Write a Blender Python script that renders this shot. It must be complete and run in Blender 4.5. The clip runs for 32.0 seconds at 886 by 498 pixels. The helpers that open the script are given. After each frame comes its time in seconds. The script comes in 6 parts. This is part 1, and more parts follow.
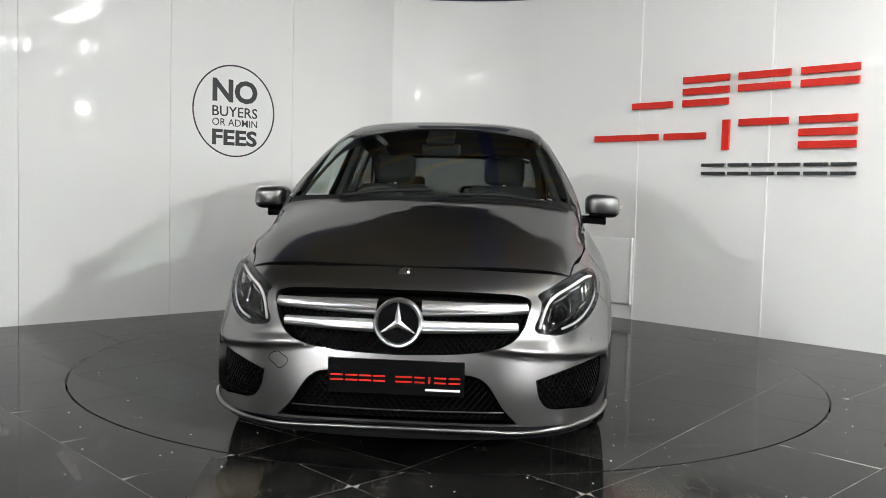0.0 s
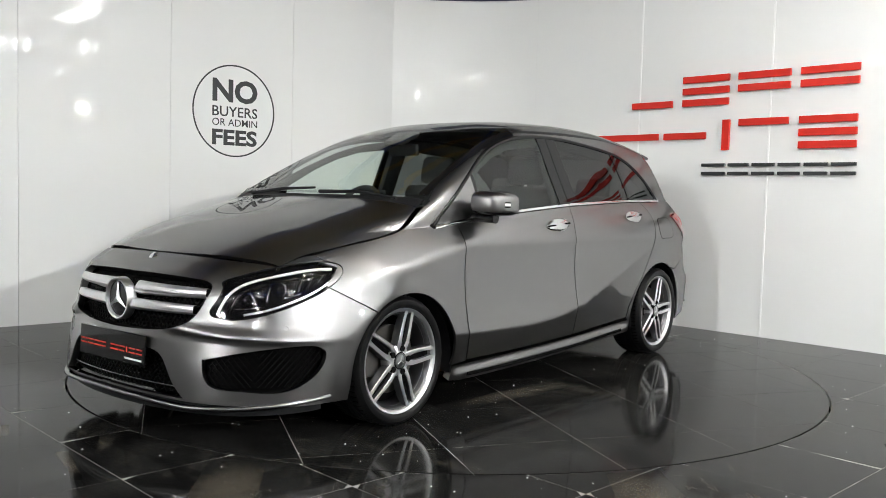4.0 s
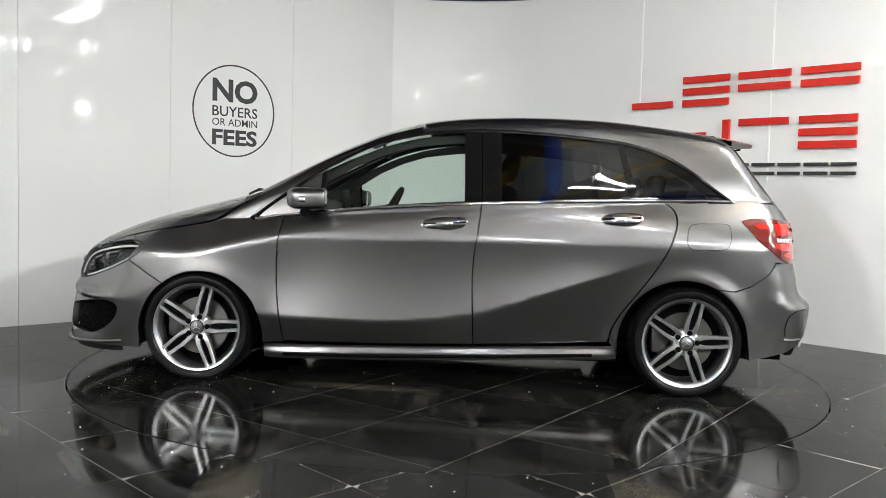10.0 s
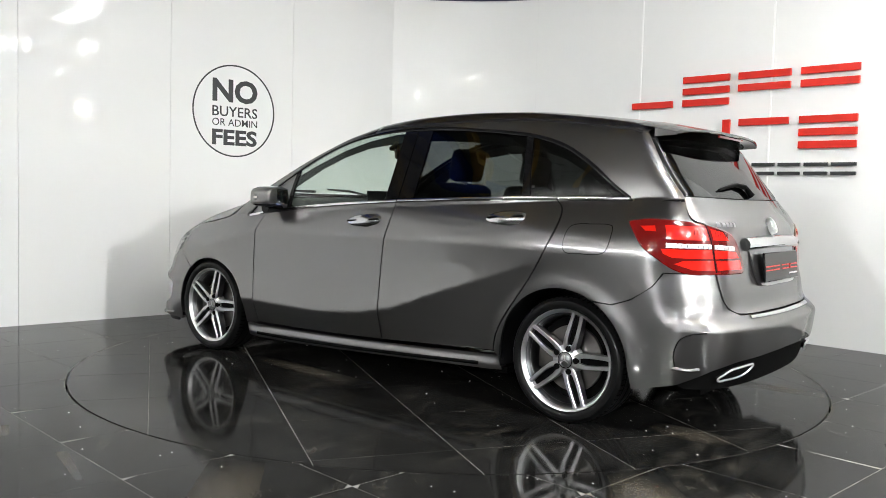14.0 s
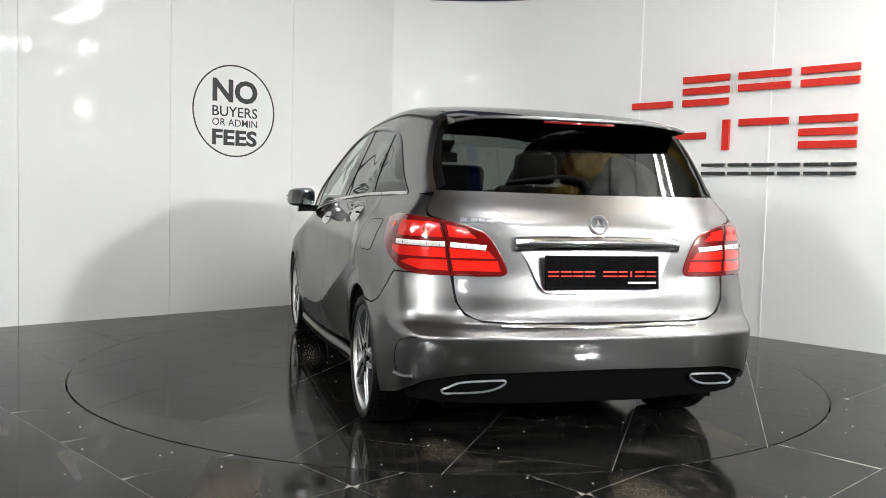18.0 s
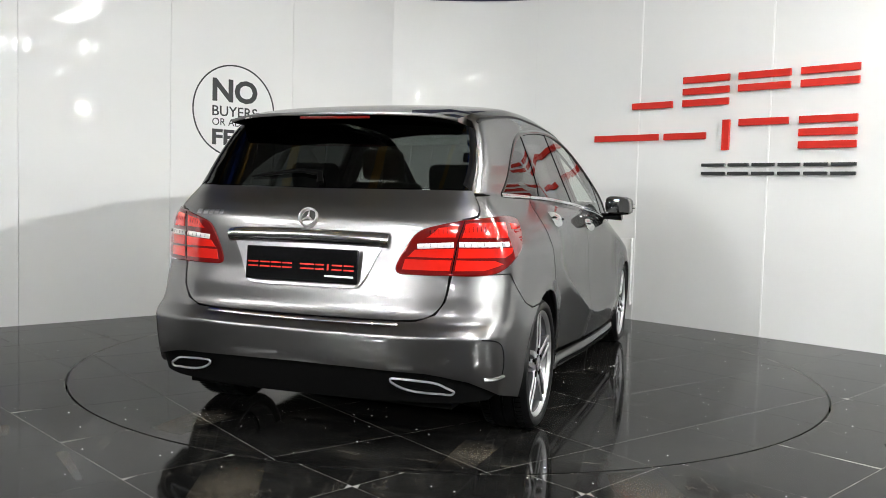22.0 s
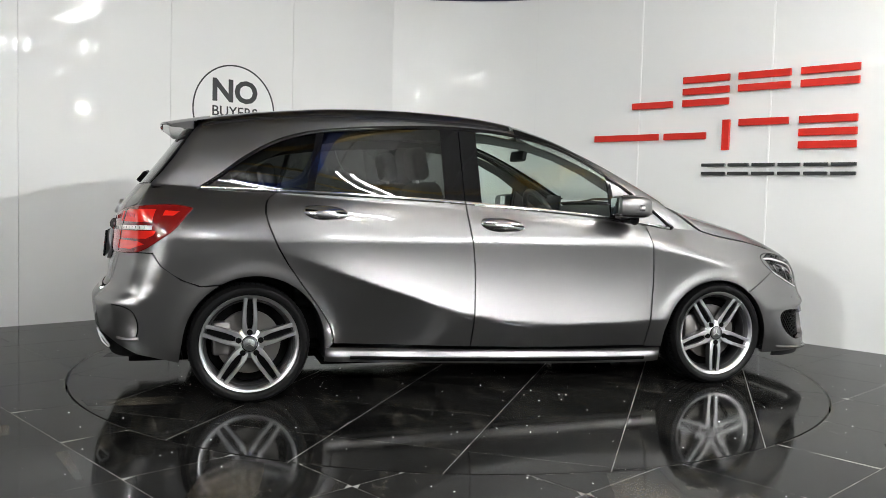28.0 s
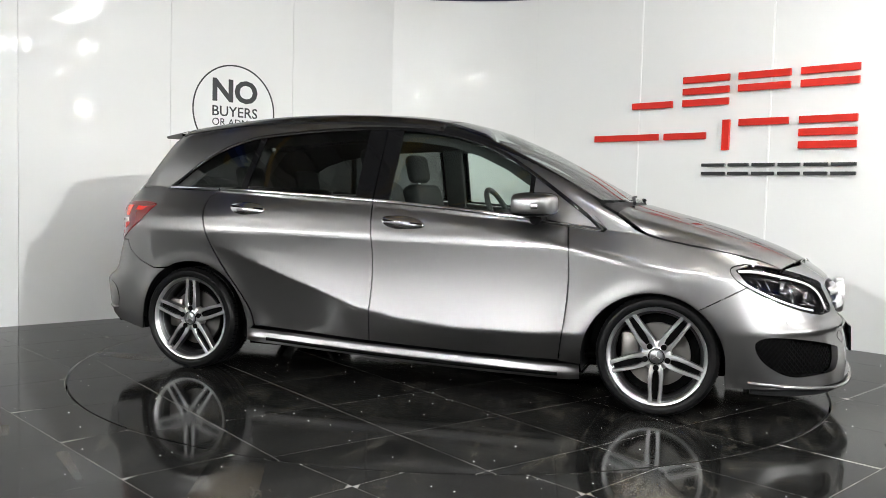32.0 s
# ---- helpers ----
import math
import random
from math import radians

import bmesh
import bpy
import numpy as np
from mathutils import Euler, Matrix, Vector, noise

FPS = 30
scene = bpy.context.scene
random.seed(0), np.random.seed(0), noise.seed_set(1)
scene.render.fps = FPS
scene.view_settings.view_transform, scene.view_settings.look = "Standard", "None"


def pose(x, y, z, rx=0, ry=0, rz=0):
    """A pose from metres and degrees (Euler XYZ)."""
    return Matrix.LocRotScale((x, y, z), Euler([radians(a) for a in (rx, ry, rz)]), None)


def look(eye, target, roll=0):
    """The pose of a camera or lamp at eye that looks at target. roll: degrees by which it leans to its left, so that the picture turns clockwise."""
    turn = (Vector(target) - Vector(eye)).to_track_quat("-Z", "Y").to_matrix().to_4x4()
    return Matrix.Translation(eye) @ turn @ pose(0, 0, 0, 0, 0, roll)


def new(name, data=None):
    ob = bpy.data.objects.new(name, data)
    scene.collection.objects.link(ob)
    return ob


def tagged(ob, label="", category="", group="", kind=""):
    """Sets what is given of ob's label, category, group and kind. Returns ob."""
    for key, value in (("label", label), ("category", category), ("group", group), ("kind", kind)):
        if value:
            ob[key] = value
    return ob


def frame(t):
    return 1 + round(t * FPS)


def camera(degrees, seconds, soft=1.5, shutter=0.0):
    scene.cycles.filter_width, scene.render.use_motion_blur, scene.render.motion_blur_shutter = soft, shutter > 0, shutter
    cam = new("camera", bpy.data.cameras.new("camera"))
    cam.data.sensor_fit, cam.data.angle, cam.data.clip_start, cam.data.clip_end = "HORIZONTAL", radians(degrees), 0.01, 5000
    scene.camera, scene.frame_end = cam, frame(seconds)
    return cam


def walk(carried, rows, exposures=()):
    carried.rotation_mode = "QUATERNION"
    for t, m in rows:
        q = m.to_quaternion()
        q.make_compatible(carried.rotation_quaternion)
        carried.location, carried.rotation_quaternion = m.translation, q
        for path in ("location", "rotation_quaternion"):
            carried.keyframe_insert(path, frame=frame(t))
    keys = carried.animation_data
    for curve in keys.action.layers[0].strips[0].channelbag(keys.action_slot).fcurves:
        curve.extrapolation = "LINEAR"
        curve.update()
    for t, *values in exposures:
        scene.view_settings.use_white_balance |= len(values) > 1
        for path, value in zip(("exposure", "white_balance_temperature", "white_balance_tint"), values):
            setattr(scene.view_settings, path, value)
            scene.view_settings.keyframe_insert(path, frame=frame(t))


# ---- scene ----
EXPO_ROWS = [(0.0, 1.73), (3.0, 1.89), (6.0, 1.67), (9.0, 1.68), (12.0, 2.01), (14.0, 2.03), (17.0, 1.97), (20.0, 1.83), (23.0, 1.91), (25.0, 1.75), (28.0, 1.77), (29.5, 1.93), (32.0, 2.01)]
TUBE_POWER = 30.0
BAY_POWER = 1060.0
BAY_POWER_WEST = 760.0
LAMPS = [((1.45, -3.75, 4.0), -48), ((3.45, -1.6, 4.0), -48), ((5.0, -2.8, 4.0), -48), ((8.1, -5.6, 4.0), -30), ((3.2, -7.2, 4.0), -48), ((-3.4, -8.6, 4.0), -48), ((0.4, -11.0, 4.0), -48),
         ((8.3, -4.2, 4.0), -27), ((12.2, -7.1, 4.0), -29), ((0.2, -7.8, 4.0), -48), ((-7.6, -5.0, 4.0), -48), ((-6.8, -6.6, 4.0), -48), ((-8.8, -6.8, 4.0), -48)]
HIGH_BAYS = [((7.2, -9.4, 3.85), 42, 0.6, True), ((12.6, -6.5, 3.15), 62, 0.25, True), ((-6.0, -10.8, 3.1), -30, 0.6, False)]
PAINT_LEVEL = 0.178
PAINT_ROUGH = 0.34
cam = camera(54.5, 32.0, 0.75)
EYE = Vector((-0.0493, -5.5033, 1.059))
AIM = EYE + Vector((0, math.cos(radians(3.444)), -math.sin(radians(3.444))))
walk(cam, [(0.0, look(EYE, AIM, 1.552)), (32.0, look(EYE, AIM, 1.552))], EXPO_ROWS)

# ---- world: a closed hall, so hardly any light from outside ----
world = bpy.data.worlds.new("hall_air")
scene.world = world
world.use_nodes = True
world.node_tree.nodes["Background"].inputs[0].default_value = (0.5, 0.55, 0.6, 1)
world.node_tree.nodes["Background"].inputs[1].default_value = 0.005


# ---- materials ----
def material(name, colour, rough=0.5, metal=0.0, coat=0.0, spec=0.5, glow=None, glow_strength=0.0):
    m = bpy.data.materials.new(name)
    m.use_nodes = True
    b = m.node_tree.nodes["Principled BSDF"]
    b.inputs["Base Color"].default_value = (*colour, 1)
    b.inputs["Roughness"].default_value = rough
    b.inputs["Metallic"].default_value = metal
    b.inputs["Coat Weight"].default_value = coat
    b.inputs["Coat Roughness"].default_value = 0.03
    b.inputs["Specular IOR Level"].default_value = spec
    if glow:
        b.inputs["Emission Color"].default_value = (*glow, 1)
        b.inputs["Emission Strength"].default_value = glow_strength
    return m


def node(m, kind, **values):
    n = m.node_tree.nodes.new(kind)
    for k, v in values.items():
        n.inputs[k].default_value = v
    return n


def link(m, a, ao, b, bi):
    m.node_tree.links.new(a.outputs[ao], b.inputs[bi])


def noisy(m, scale, low, high, detail=6, target="Base Color", space="Object", stretch=(1, 1, 1)):
    """Lets a noise run the target between two values."""
    b = m.node_tree.nodes["Principled BSDF"]
    co = node(m, "ShaderNodeTexCoord")
    mp = node(m, "ShaderNodeMapping", Scale=stretch)
    tx = node(m, "ShaderNodeTexNoise", Scale=scale, Detail=detail)
    rp = node(m, "ShaderNodeValToRGB")
    link(m, co, space, mp, "Vector")
    link(m, mp, "Vector", tx, "Vector")
    link(m, tx, "Fac", rp, "Fac")
    rp.color_ramp.elements[0].position, rp.color_ramp.elements[1].position = 0.35, 0.68
    lo = low if isinstance(low, tuple) else (low,) * 3
    hi = high if isinstance(high, tuple) else (high,) * 3
    rp.color_ramp.elements[0].color, rp.color_ramp.elements[1].color = (*lo, 1), (*hi, 1)
    link(m, rp, "Color", b, target)
    return tx


def bumpy(m, scale, strength, distance=0.002, detail=4, space="Object", stretch=(1, 1, 1), target="Normal"):
    b = m.node_tree.nodes["Principled BSDF"]
    co = node(m, "ShaderNodeTexCoord")
    mp = node(m, "ShaderNodeMapping", Scale=stretch)
    tx = node(m, "ShaderNodeTexNoise", Scale=scale, Detail=detail)
    bp = node(m, "ShaderNodeBump", Strength=strength, Distance=distance)
    link(m, co, space, mp, "Vector")
    link(m, mp, "Vector", tx, "Vector")
    link(m, tx, "Fac", bp, "Height")
    link(m, bp, "Normal", b, target)
    return m


def pane(name, tint, most=0.93, least=0.06):
    """Clear sheet: lets light through in its tint and mirrors by Fresnel."""
    m = bpy.data.materials.new(name)
    m.use_nodes = True
    t = m.node_tree
    t.nodes.clear()
    out = t.nodes.new("ShaderNodeOutputMaterial")
    mix = t.nodes.new("ShaderNodeMixShader")
    clear = t.nodes.new("ShaderNodeBsdfTransparent")
    gloss = t.nodes.new("ShaderNodeBsdfGlossy")
    edge = t.nodes.new("ShaderNodeLayerWeight")
    edge.inputs["Blend"].default_value = 0.5
    power = t.nodes.new("ShaderNodeMath")
    power.operation, power.inputs[1].default_value = "POWER", 5.0
    scale = t.nodes.new("ShaderNodeMath")
    scale.operation, scale.inputs[1].default_value, scale.inputs[2].default_value = "MULTIPLY_ADD", most, least
    clear.inputs[0].default_value = (*tint, 1)
    gloss.inputs["Roughness"].default_value = 0.0
    t.links.new(edge.outputs["Facing"], power.inputs[0])
    t.links.new(power.outputs[0], scale.inputs[0])
    t.links.new(scale.outputs[0], mix.inputs[0])
    t.links.new(clear.outputs[0], mix.inputs[1])
    t.links.new(gloss.outputs[0], mix.inputs[2])
    t.links.new(mix.outputs[0], out.inputs[0])
    return m


def metallic_paint():
    """Fine flake under a clear coat: a soft tinted gloss, and a sharp one on top by Fresnel."""
    m = bpy.data.materials.new("grey_metallic_paint")
    m.use_nodes = True
    t = m.node_tree
    t.nodes.clear()
    out = t.nodes.new("ShaderNodeOutputMaterial")
    flake_gloss = t.nodes.new("ShaderNodeBsdfGlossy")
    flake_gloss.distribution = "BECKMANN"
    flake_gloss.inputs["Roughness"].default_value = PAINT_ROUGH
    coat = t.nodes.new("ShaderNodeBsdfGlossy")
    coat.inputs["Roughness"].default_value = 0.012
    edge = node(m, "ShaderNodeFresnel", IOR=1.72)
    mix = t.nodes.new("ShaderNodeMixShader")
    co = node(m, "ShaderNodeTexCoord")
    flake = node(m, "ShaderNodeTexNoise", Scale=900.0, Detail=2.0)
    rp = node(m, "ShaderNodeValToRGB")
    rp.color_ramp.elements[0].position, rp.color_ramp.elements[1].position = 0.3, 0.7
    rp.color_ramp.elements[0].color = (*[c * PAINT_LEVEL * 0.86 for c in (1.0, 0.982, 0.978)], 1)
    rp.color_ramp.elements[1].color = (*[c * PAINT_LEVEL * 1.14 for c in (1.0, 0.982, 0.978)], 1)
    link(m, co, "Object", flake, "Vector")
    link(m, flake, "Fac", rp, "Fac")
    link(m, rp, "Color", flake_gloss, "Color")
    haze = t.nodes.new("ShaderNodeBsdfGlossy")
    haze.distribution = "BECKMANN"
    haze.inputs["Roughness"].default_value = 0.60
    link(m, rp, "Color", haze, "Color")
    both = node(m, "ShaderNodeMixShader", Fac=0.21)
    t.links.new(flake_gloss.outputs[0], both.inputs[1])
    t.links.new(haze.outputs[0], both.inputs[2])
    link(m, edge, "Fac", mix, "Fac")
    t.links.new(both.outputs[0], mix.inputs[1])
    t.links.new(coat.outputs[0], mix.inputs[2])
    t.links.new(mix.outputs[0], out.inputs[0])
    return m


PAINT = metallic_paint()
BLACK_GLOSS = material("black_gloss", (0.005, 0.005, 0.0055), 0.05, spec=0.22)
HANDLE_CHROME = material("polished_handle_metal", (0.62, 0.62, 0.63), 0.16, 1.0)
BLACK = bumpy(material("black_plastic", (0.009, 0.009, 0.010), 0.55, spec=0.2), 220, 0.3)
# near-black for dark parts, and for sheets that stand in for shade
DEEP_BLACK = material("dark_inner_sheet", (0.003, 0.003, 0.003), 0.9, spec=0.05)
RUBBER = bumpy(material("tyre_rubber", (0.0045, 0.0045, 0.0047), 0.36, spec=0.18), 160, 0.3)
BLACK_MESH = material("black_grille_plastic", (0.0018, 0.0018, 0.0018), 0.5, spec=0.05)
TRIM_DARK = material("dark_grey_trim", (0.018, 0.018, 0.018), 0.85)
CHROME = material("chrome", (0.72, 0.72, 0.73), 0.06, 1.0)
SATIN = material("satin_silver", (0.68, 0.68, 0.69), 0.28, 0.9)
ALLOY = bumpy(material("machined_alloy", (0.74, 0.74, 0.75), 0.30, 1.0), 300, 0.1)
ALLOY_MID = material("grey_alloy", (0.34, 0.34, 0.35), 0.3, 1.0)
SATIN_BRIGHT = material("bright_satin_steel", (0.85, 0.85, 0.86), 0.3, 1.0)
ALLOY_DARK = material("dark_alloy", (0.16, 0.16, 0.165), 0.3, 0.9)
IRON = material("brake_iron", (0.20, 0.19, 0.18), 0.38, 1.0)
CLEAR = pane("clear_glass", (0.80, 0.88, 0.84))
PRIVACY = pane("privacy_glass", (0.14, 0.15, 0.145))
SCREEN = pane("windscreen_glass", (0.86, 0.92, 0.88))
LENS = pane("lamp_lens", (0.93, 0.93, 0.94), 0.45, 0.03)
RED_LENS = material("red_lens", (0.62, 0.012, 0.006), 0.10, coat=1.0)
DARK_RED = material("dark_red_lens", (0.13, 0.003, 0.003), 0.06, coat=1.0)
WHITE_LENS = material("white_lens", (0.75, 0.70, 0.68), 0.12, coat=1.0)
FABRIC = bumpy(material("black_seat_cloth", (0.012, 0.012, 0.0125), 0.85), 300, 0.5)
LINING = material("grey_lining", (0.06, 0.06, 0.057), 0.9)
DASH = bumpy(material("dashboard_plastic", (0.03, 0.03, 0.03), 0.6), 250, 0.3)
WALL_WHITE = bumpy(material("white_gloss_panel", (0.80, 0.80, 0.79), 0.03, spec=0.16), 1.3, 0.07, 0.004, 2, stretch=(1, 1, 0.5))
STRIP_WHITE = material("white_strip", (0.88, 0.88, 0.87), 0.3)
JOINT_WHITE = material("white_joint_trim", (0.72, 0.72, 0.71), 0.4)
SIGN_RED = material("red_acrylic", (0.60, 0.020, 0.010), 0.35, spec=0.3)
SIGN_BLACK = material("black_vinyl", (0.018, 0.020, 0.021), 0.4)
WHITE_INK = material("white_print", (0.8, 0.8, 0.8), 0.4)
GROUT = material("pale_grout", (0.28, 0.27, 0.25), 0.7)
noisy(GROUT, 5.0, (0.16, 0.155, 0.145), (0.42, 0.41, 0.385), 8)
CANOPY_BLUE = material("dark_blue_shell", (0.012, 0.015, 0.06), 0.4)
STEEL_BLUE = material("blue_painted_steel", (0.015, 0.055, 0.30), 0.4)
STEEL_YELLOW = material("ochre_painted_steel", (0.55, 0.36, 0.09), 0.5)
ROOF_SHEET = bumpy(material("dark_roof_sheet", (0.27, 0.27, 0.265), 0.7), 3, 0.5, 0.02)
HALL = bumpy(material("grey_hall_wall", (0.08, 0.08, 0.079), 0.8), 4, 0.3)
TUBE_STRONG = material("lit_bright_tube", (0.9, 0.9, 0.9), 0.4, glow=(0.95, 0.97, 0.96), glow_strength=BAY_POWER)
TUBE_SOFT = material("lit_soft_tube", (0.9, 0.9, 0.9), 0.4, glow=(0.95, 0.97, 0.96), glow_strength=BAY_POWER_WEST)
TUBE = material("lit_tube", (0.9, 0.9, 0.9), 0.4, glow=(0.965, 0.97, 0.95), glow_strength=TUBE_POWER)


def t_mix(m, colour):
    """A colour mix: input 0 the share of the given colour, input 6 the ground, output 2 the result."""
    n = node(m, "ShaderNodeMix")
    n.data_type = "RGBA"
    n.inputs[7].default_value = colour
    return n


def tile_material():
    m = material("polished_dark_tile", (0.03, 0.03, 0.03), 0.12, spec=0.065)
    b = m.node_tree.nodes["Principled BSDF"]
    geo = node(m, "ShaderNodeTexCoord")
    rnd = node(m, "ShaderNodeObjectInfo")
    add = node(m, "ShaderNodeVectorMath")
    add.operation = "ADD"
    big = node(m, "ShaderNodeTexNoise", Scale=3.2, Detail=9.0, Roughness=0.62)
    rp = node(m, "ShaderNodeValToRGB")
    rp.color_ramp.elements[0].position, rp.color_ramp.elements[1].position = 0.36, 0.74
    rp.color_ramp.elements[0].color, rp.color_ramp.elements[1].color = (0.004, 0.004, 0.004, 1), (0.021, 0.0205, 0.0195, 1)
    link(m, geo, "Object", add, 0)
    link(m, rnd, "Random", add, 1)
    link(m, add, "Vector", big, "Vector")
    link(m, big, "Fac", rp, "Fac")
    drag = node(m, "ShaderNodeMapping", Scale=(1.0, 0.28, 1.0), Rotation=(0, 0, 0.6))
    link(m, add, "Vector", drag, "Vector")
    scuff = node(m, "ShaderNodeTexNoise", Scale=8.0, Detail=12.0, Roughness=0.74, Distortion=0.8)
    sr = node(m, "ShaderNodeValToRGB")
    sr.color_ramp.elements[0].position, sr.color_ramp.elements[1].position = 0.53, 0.66
    sr.color_ramp.elements[0].color, sr.color_ramp.elements[1].color = (0, 0, 0, 1), (0.75, 0.75, 0.75, 1)
    blend = t_mix(m, (0.060, 0.055, 0.046, 1))
    link(m, drag, "Vector", scuff, "Vector")
    link(m, scuff, "Fac", sr, "Fac")
    link(m, sr, "Color", blend, 0)
    link(m, rp, "Color", blend, 6)
    link(m, blend, 2, b, "Base Color")
    smear = node(m, "ShaderNodeTexNoise", Scale=1.7, Detail=8.0, Roughness=0.7)
    rr = node(m, "ShaderNodeValToRGB")
    rr.color_ramp.elements[0].position, rr.color_ramp.elements[1].position = 0.35, 0.75
    rr.color_ramp.elements[0].color, rr.color_ramp.elements[1].color = (0.045,) * 3 + (1,), (0.15,) * 3 + (1,)
    link(m, add, "Vector", smear, "Vector")
    link(m, smear, "Fac", rr, "Fac")
    link(m, rr, "Color", b, "Roughness")
    return m


TILE = tile_material()


def dust_material():
    m = bpy.data.materials.new("dried_tyre_dust")
    m.use_nodes = True
    t = m.node_tree
    b = t.nodes["Principled BSDF"]
    b.inputs["Base Color"].default_value = (0.30, 0.25, 0.18, 1)
    b.inputs["Roughness"].default_value = 0.9
    co = node(m, "ShaderNodeTexCoord")
    mp = node(m, "ShaderNodeMapping", Scale=(9, 2.5, 1))
    tx = node(m, "ShaderNodeTexNoise", Scale=6.0, Detail=8.0, Roughness=0.75)
    rp = node(m, "ShaderNodeValToRGB")
    rp.color_ramp.elements[0].position, rp.color_ramp.elements[1].position = 0.40, 0.72
    rp.color_ramp.elements[0].color, rp.color_ramp.elements[1].color = (0, 0, 0, 1), (0.85, 0.85, 0.85, 1)
    link(m, co, "Object", mp, "Vector")
    link(m, mp, "Vector", tx, "Vector")
    link(m, tx, "Fac", rp, "Fac")
    off = node(m, "ShaderNodeVectorMath")
    off.operation, off.inputs[1].default_value = "SUBTRACT", (0.5, 0.5, 0.0)
    size = node(m, "ShaderNodeVectorMath")
    size.operation = "LENGTH"
    fade = node(m, "ShaderNodeMapRange")
    fade.inputs["From Min"].default_value, fade.inputs["From Max"].default_value = 0.66, 0.38
    mul = node(m, "ShaderNodeMath")
    mul.operation = "MULTIPLY"
    link(m, co, "Generated", off, 0)
    link(m, off, "Vector", size, 0)
    link(m, size, "Value", fade, "Value")
    link(m, rp, "Color", mul, 0)
    link(m, fade, "Result", mul, 1)
    link(m, mul, "Value", b, "Alpha")
    return m


DUST = dust_material()


# ---- mesh helpers ----
def mesh_object(name, verts, faces, mat, parent=None, label="", smooth=False):
    me = bpy.data.meshes.new(name)
    me.from_pydata([tuple(v) for v in verts], [], [tuple(f) for f in faces])
    me.update()
    if smooth:
        me.polygons.foreach_set("use_smooth", [True] * len(me.polygons))
    me.materials.append(mat)
    ob = new(name, me)
    if parent:
        ob.parent = parent
    if label:
        ob["label"] = label
    return ob


def part(name, bm, mat, parent, label="", smooth=True, angle=40):
    """Links a bmesh as one mesh object under a thing or a part."""
    bmesh.ops.recalc_face_normals(bm, faces=bm.faces[:])
    if smooth:
        for f in bm.faces:
            f.smooth = True
        for e in bm.edges:
            if len(e.link_faces) == 2 and e.calc_face_angle(0) > radians(angle):
                e.smooth = False
    me = bpy.data.meshes.new(name)
    bm.to_mesh(me)
    bm.free()
    me.materials.append(mat)
    ob = new(name, me)
    if parent:
        ob.parent = parent
    if label:
        ob["label"] = label
    return ob


def box(sx, sy, sz, at=(0, 0, 0), bevel=0.0, turn=None, bm=None, segments=2):
    """A box with its centre at a place, edges rounded; added to bm."""
    one = bmesh.new()
    bmesh.ops.create_cube(one, size=1, matrix=Matrix.Diagonal((sx, sy, sz, 1)))
    if bevel:
        bmesh.ops.bevel(one, geom=one.edges[:], offset=bevel, segments=segments, affect="EDGES", profile=0.5)
    m = Matrix.Translation(at) @ (turn.to_4x4() if turn else Matrix())
    bmesh.ops.transform(one, matrix=m, verts=one.verts)
    if bm is None:
        return one
    me = bpy.data.meshes.new("tmp")
    one.to_mesh(me)
    bm.from_mesh(me)
    bpy.data.meshes.remove(me)
    one.free()
    return bm


def lathe(profile, around=48, axis="y", closed=False):
    """Turns (radius, height) pairs round an axis."""
    verts, faces = [], []
    n = len(profile)
    for i in range(around):
        a = 2 * math.pi * i / around
        for r, h in profile:
            c, s = r * math.cos(a), r * math.sin(a)
            verts.append((c, h, s) if axis == "y" else (c, s, h))
    last = n if closed else n - 1
    for i in range(around):
        j = (i + 1) % around
        for k in range(last):
            l = (k + 1) % n
            faces.append((i * n + k, j * n + k, j * n + l, i * n + l))
    bm = bmesh.new()
    vs = [bm.verts.new(v) for v in verts]
    for f in faces:
        bm.faces.new([vs[q] for q in f])
    return bm


def tube(points, radius, sides=8, bm=None, closed=False):
    """A round bar along points."""
    bm = bm or bmesh.new()
    pts = [Vector(p) for p in points]
    rings = []
    n = len(pts)
    for i, p in enumerate(pts):
        a = pts[(i - 1) % n] if closed or i else p
        b = pts[(i + 1) % n] if closed or i < n - 1 else p
        d = (b - a).normalized()
        up = Vector((0, 0, 1)) if abs(d.z) < 0.9 else Vector((1, 0, 0))
        s = d.cross(up).normalized()
        w = s.cross(d)
        r = radius[i] if isinstance(radius, (list, tuple)) else radius
        rings.append([bm.verts.new(p + (s * math.cos(t) + w * math.sin(t)) * r) for t in (2 * math.pi * k / sides for k in range(sides))])
    for i in range(n if closed else n - 1):
        a, b = rings[i], rings[(i + 1) % n]
        for k in range(sides):
            bm.faces.new((a[k], a[(k + 1) % sides], b[(k + 1) % sides], b[k]))
    if not closed:
        bm.faces.new(rings[0])
        bm.faces.new(rings[-1][::-1])
    return bm


def thing(name, label, category, m=None, group="", kind=""):
    ob = new(name)
    ob.matrix_basis = m or Matrix()
    return tagged(ob, label, category, group, kind)


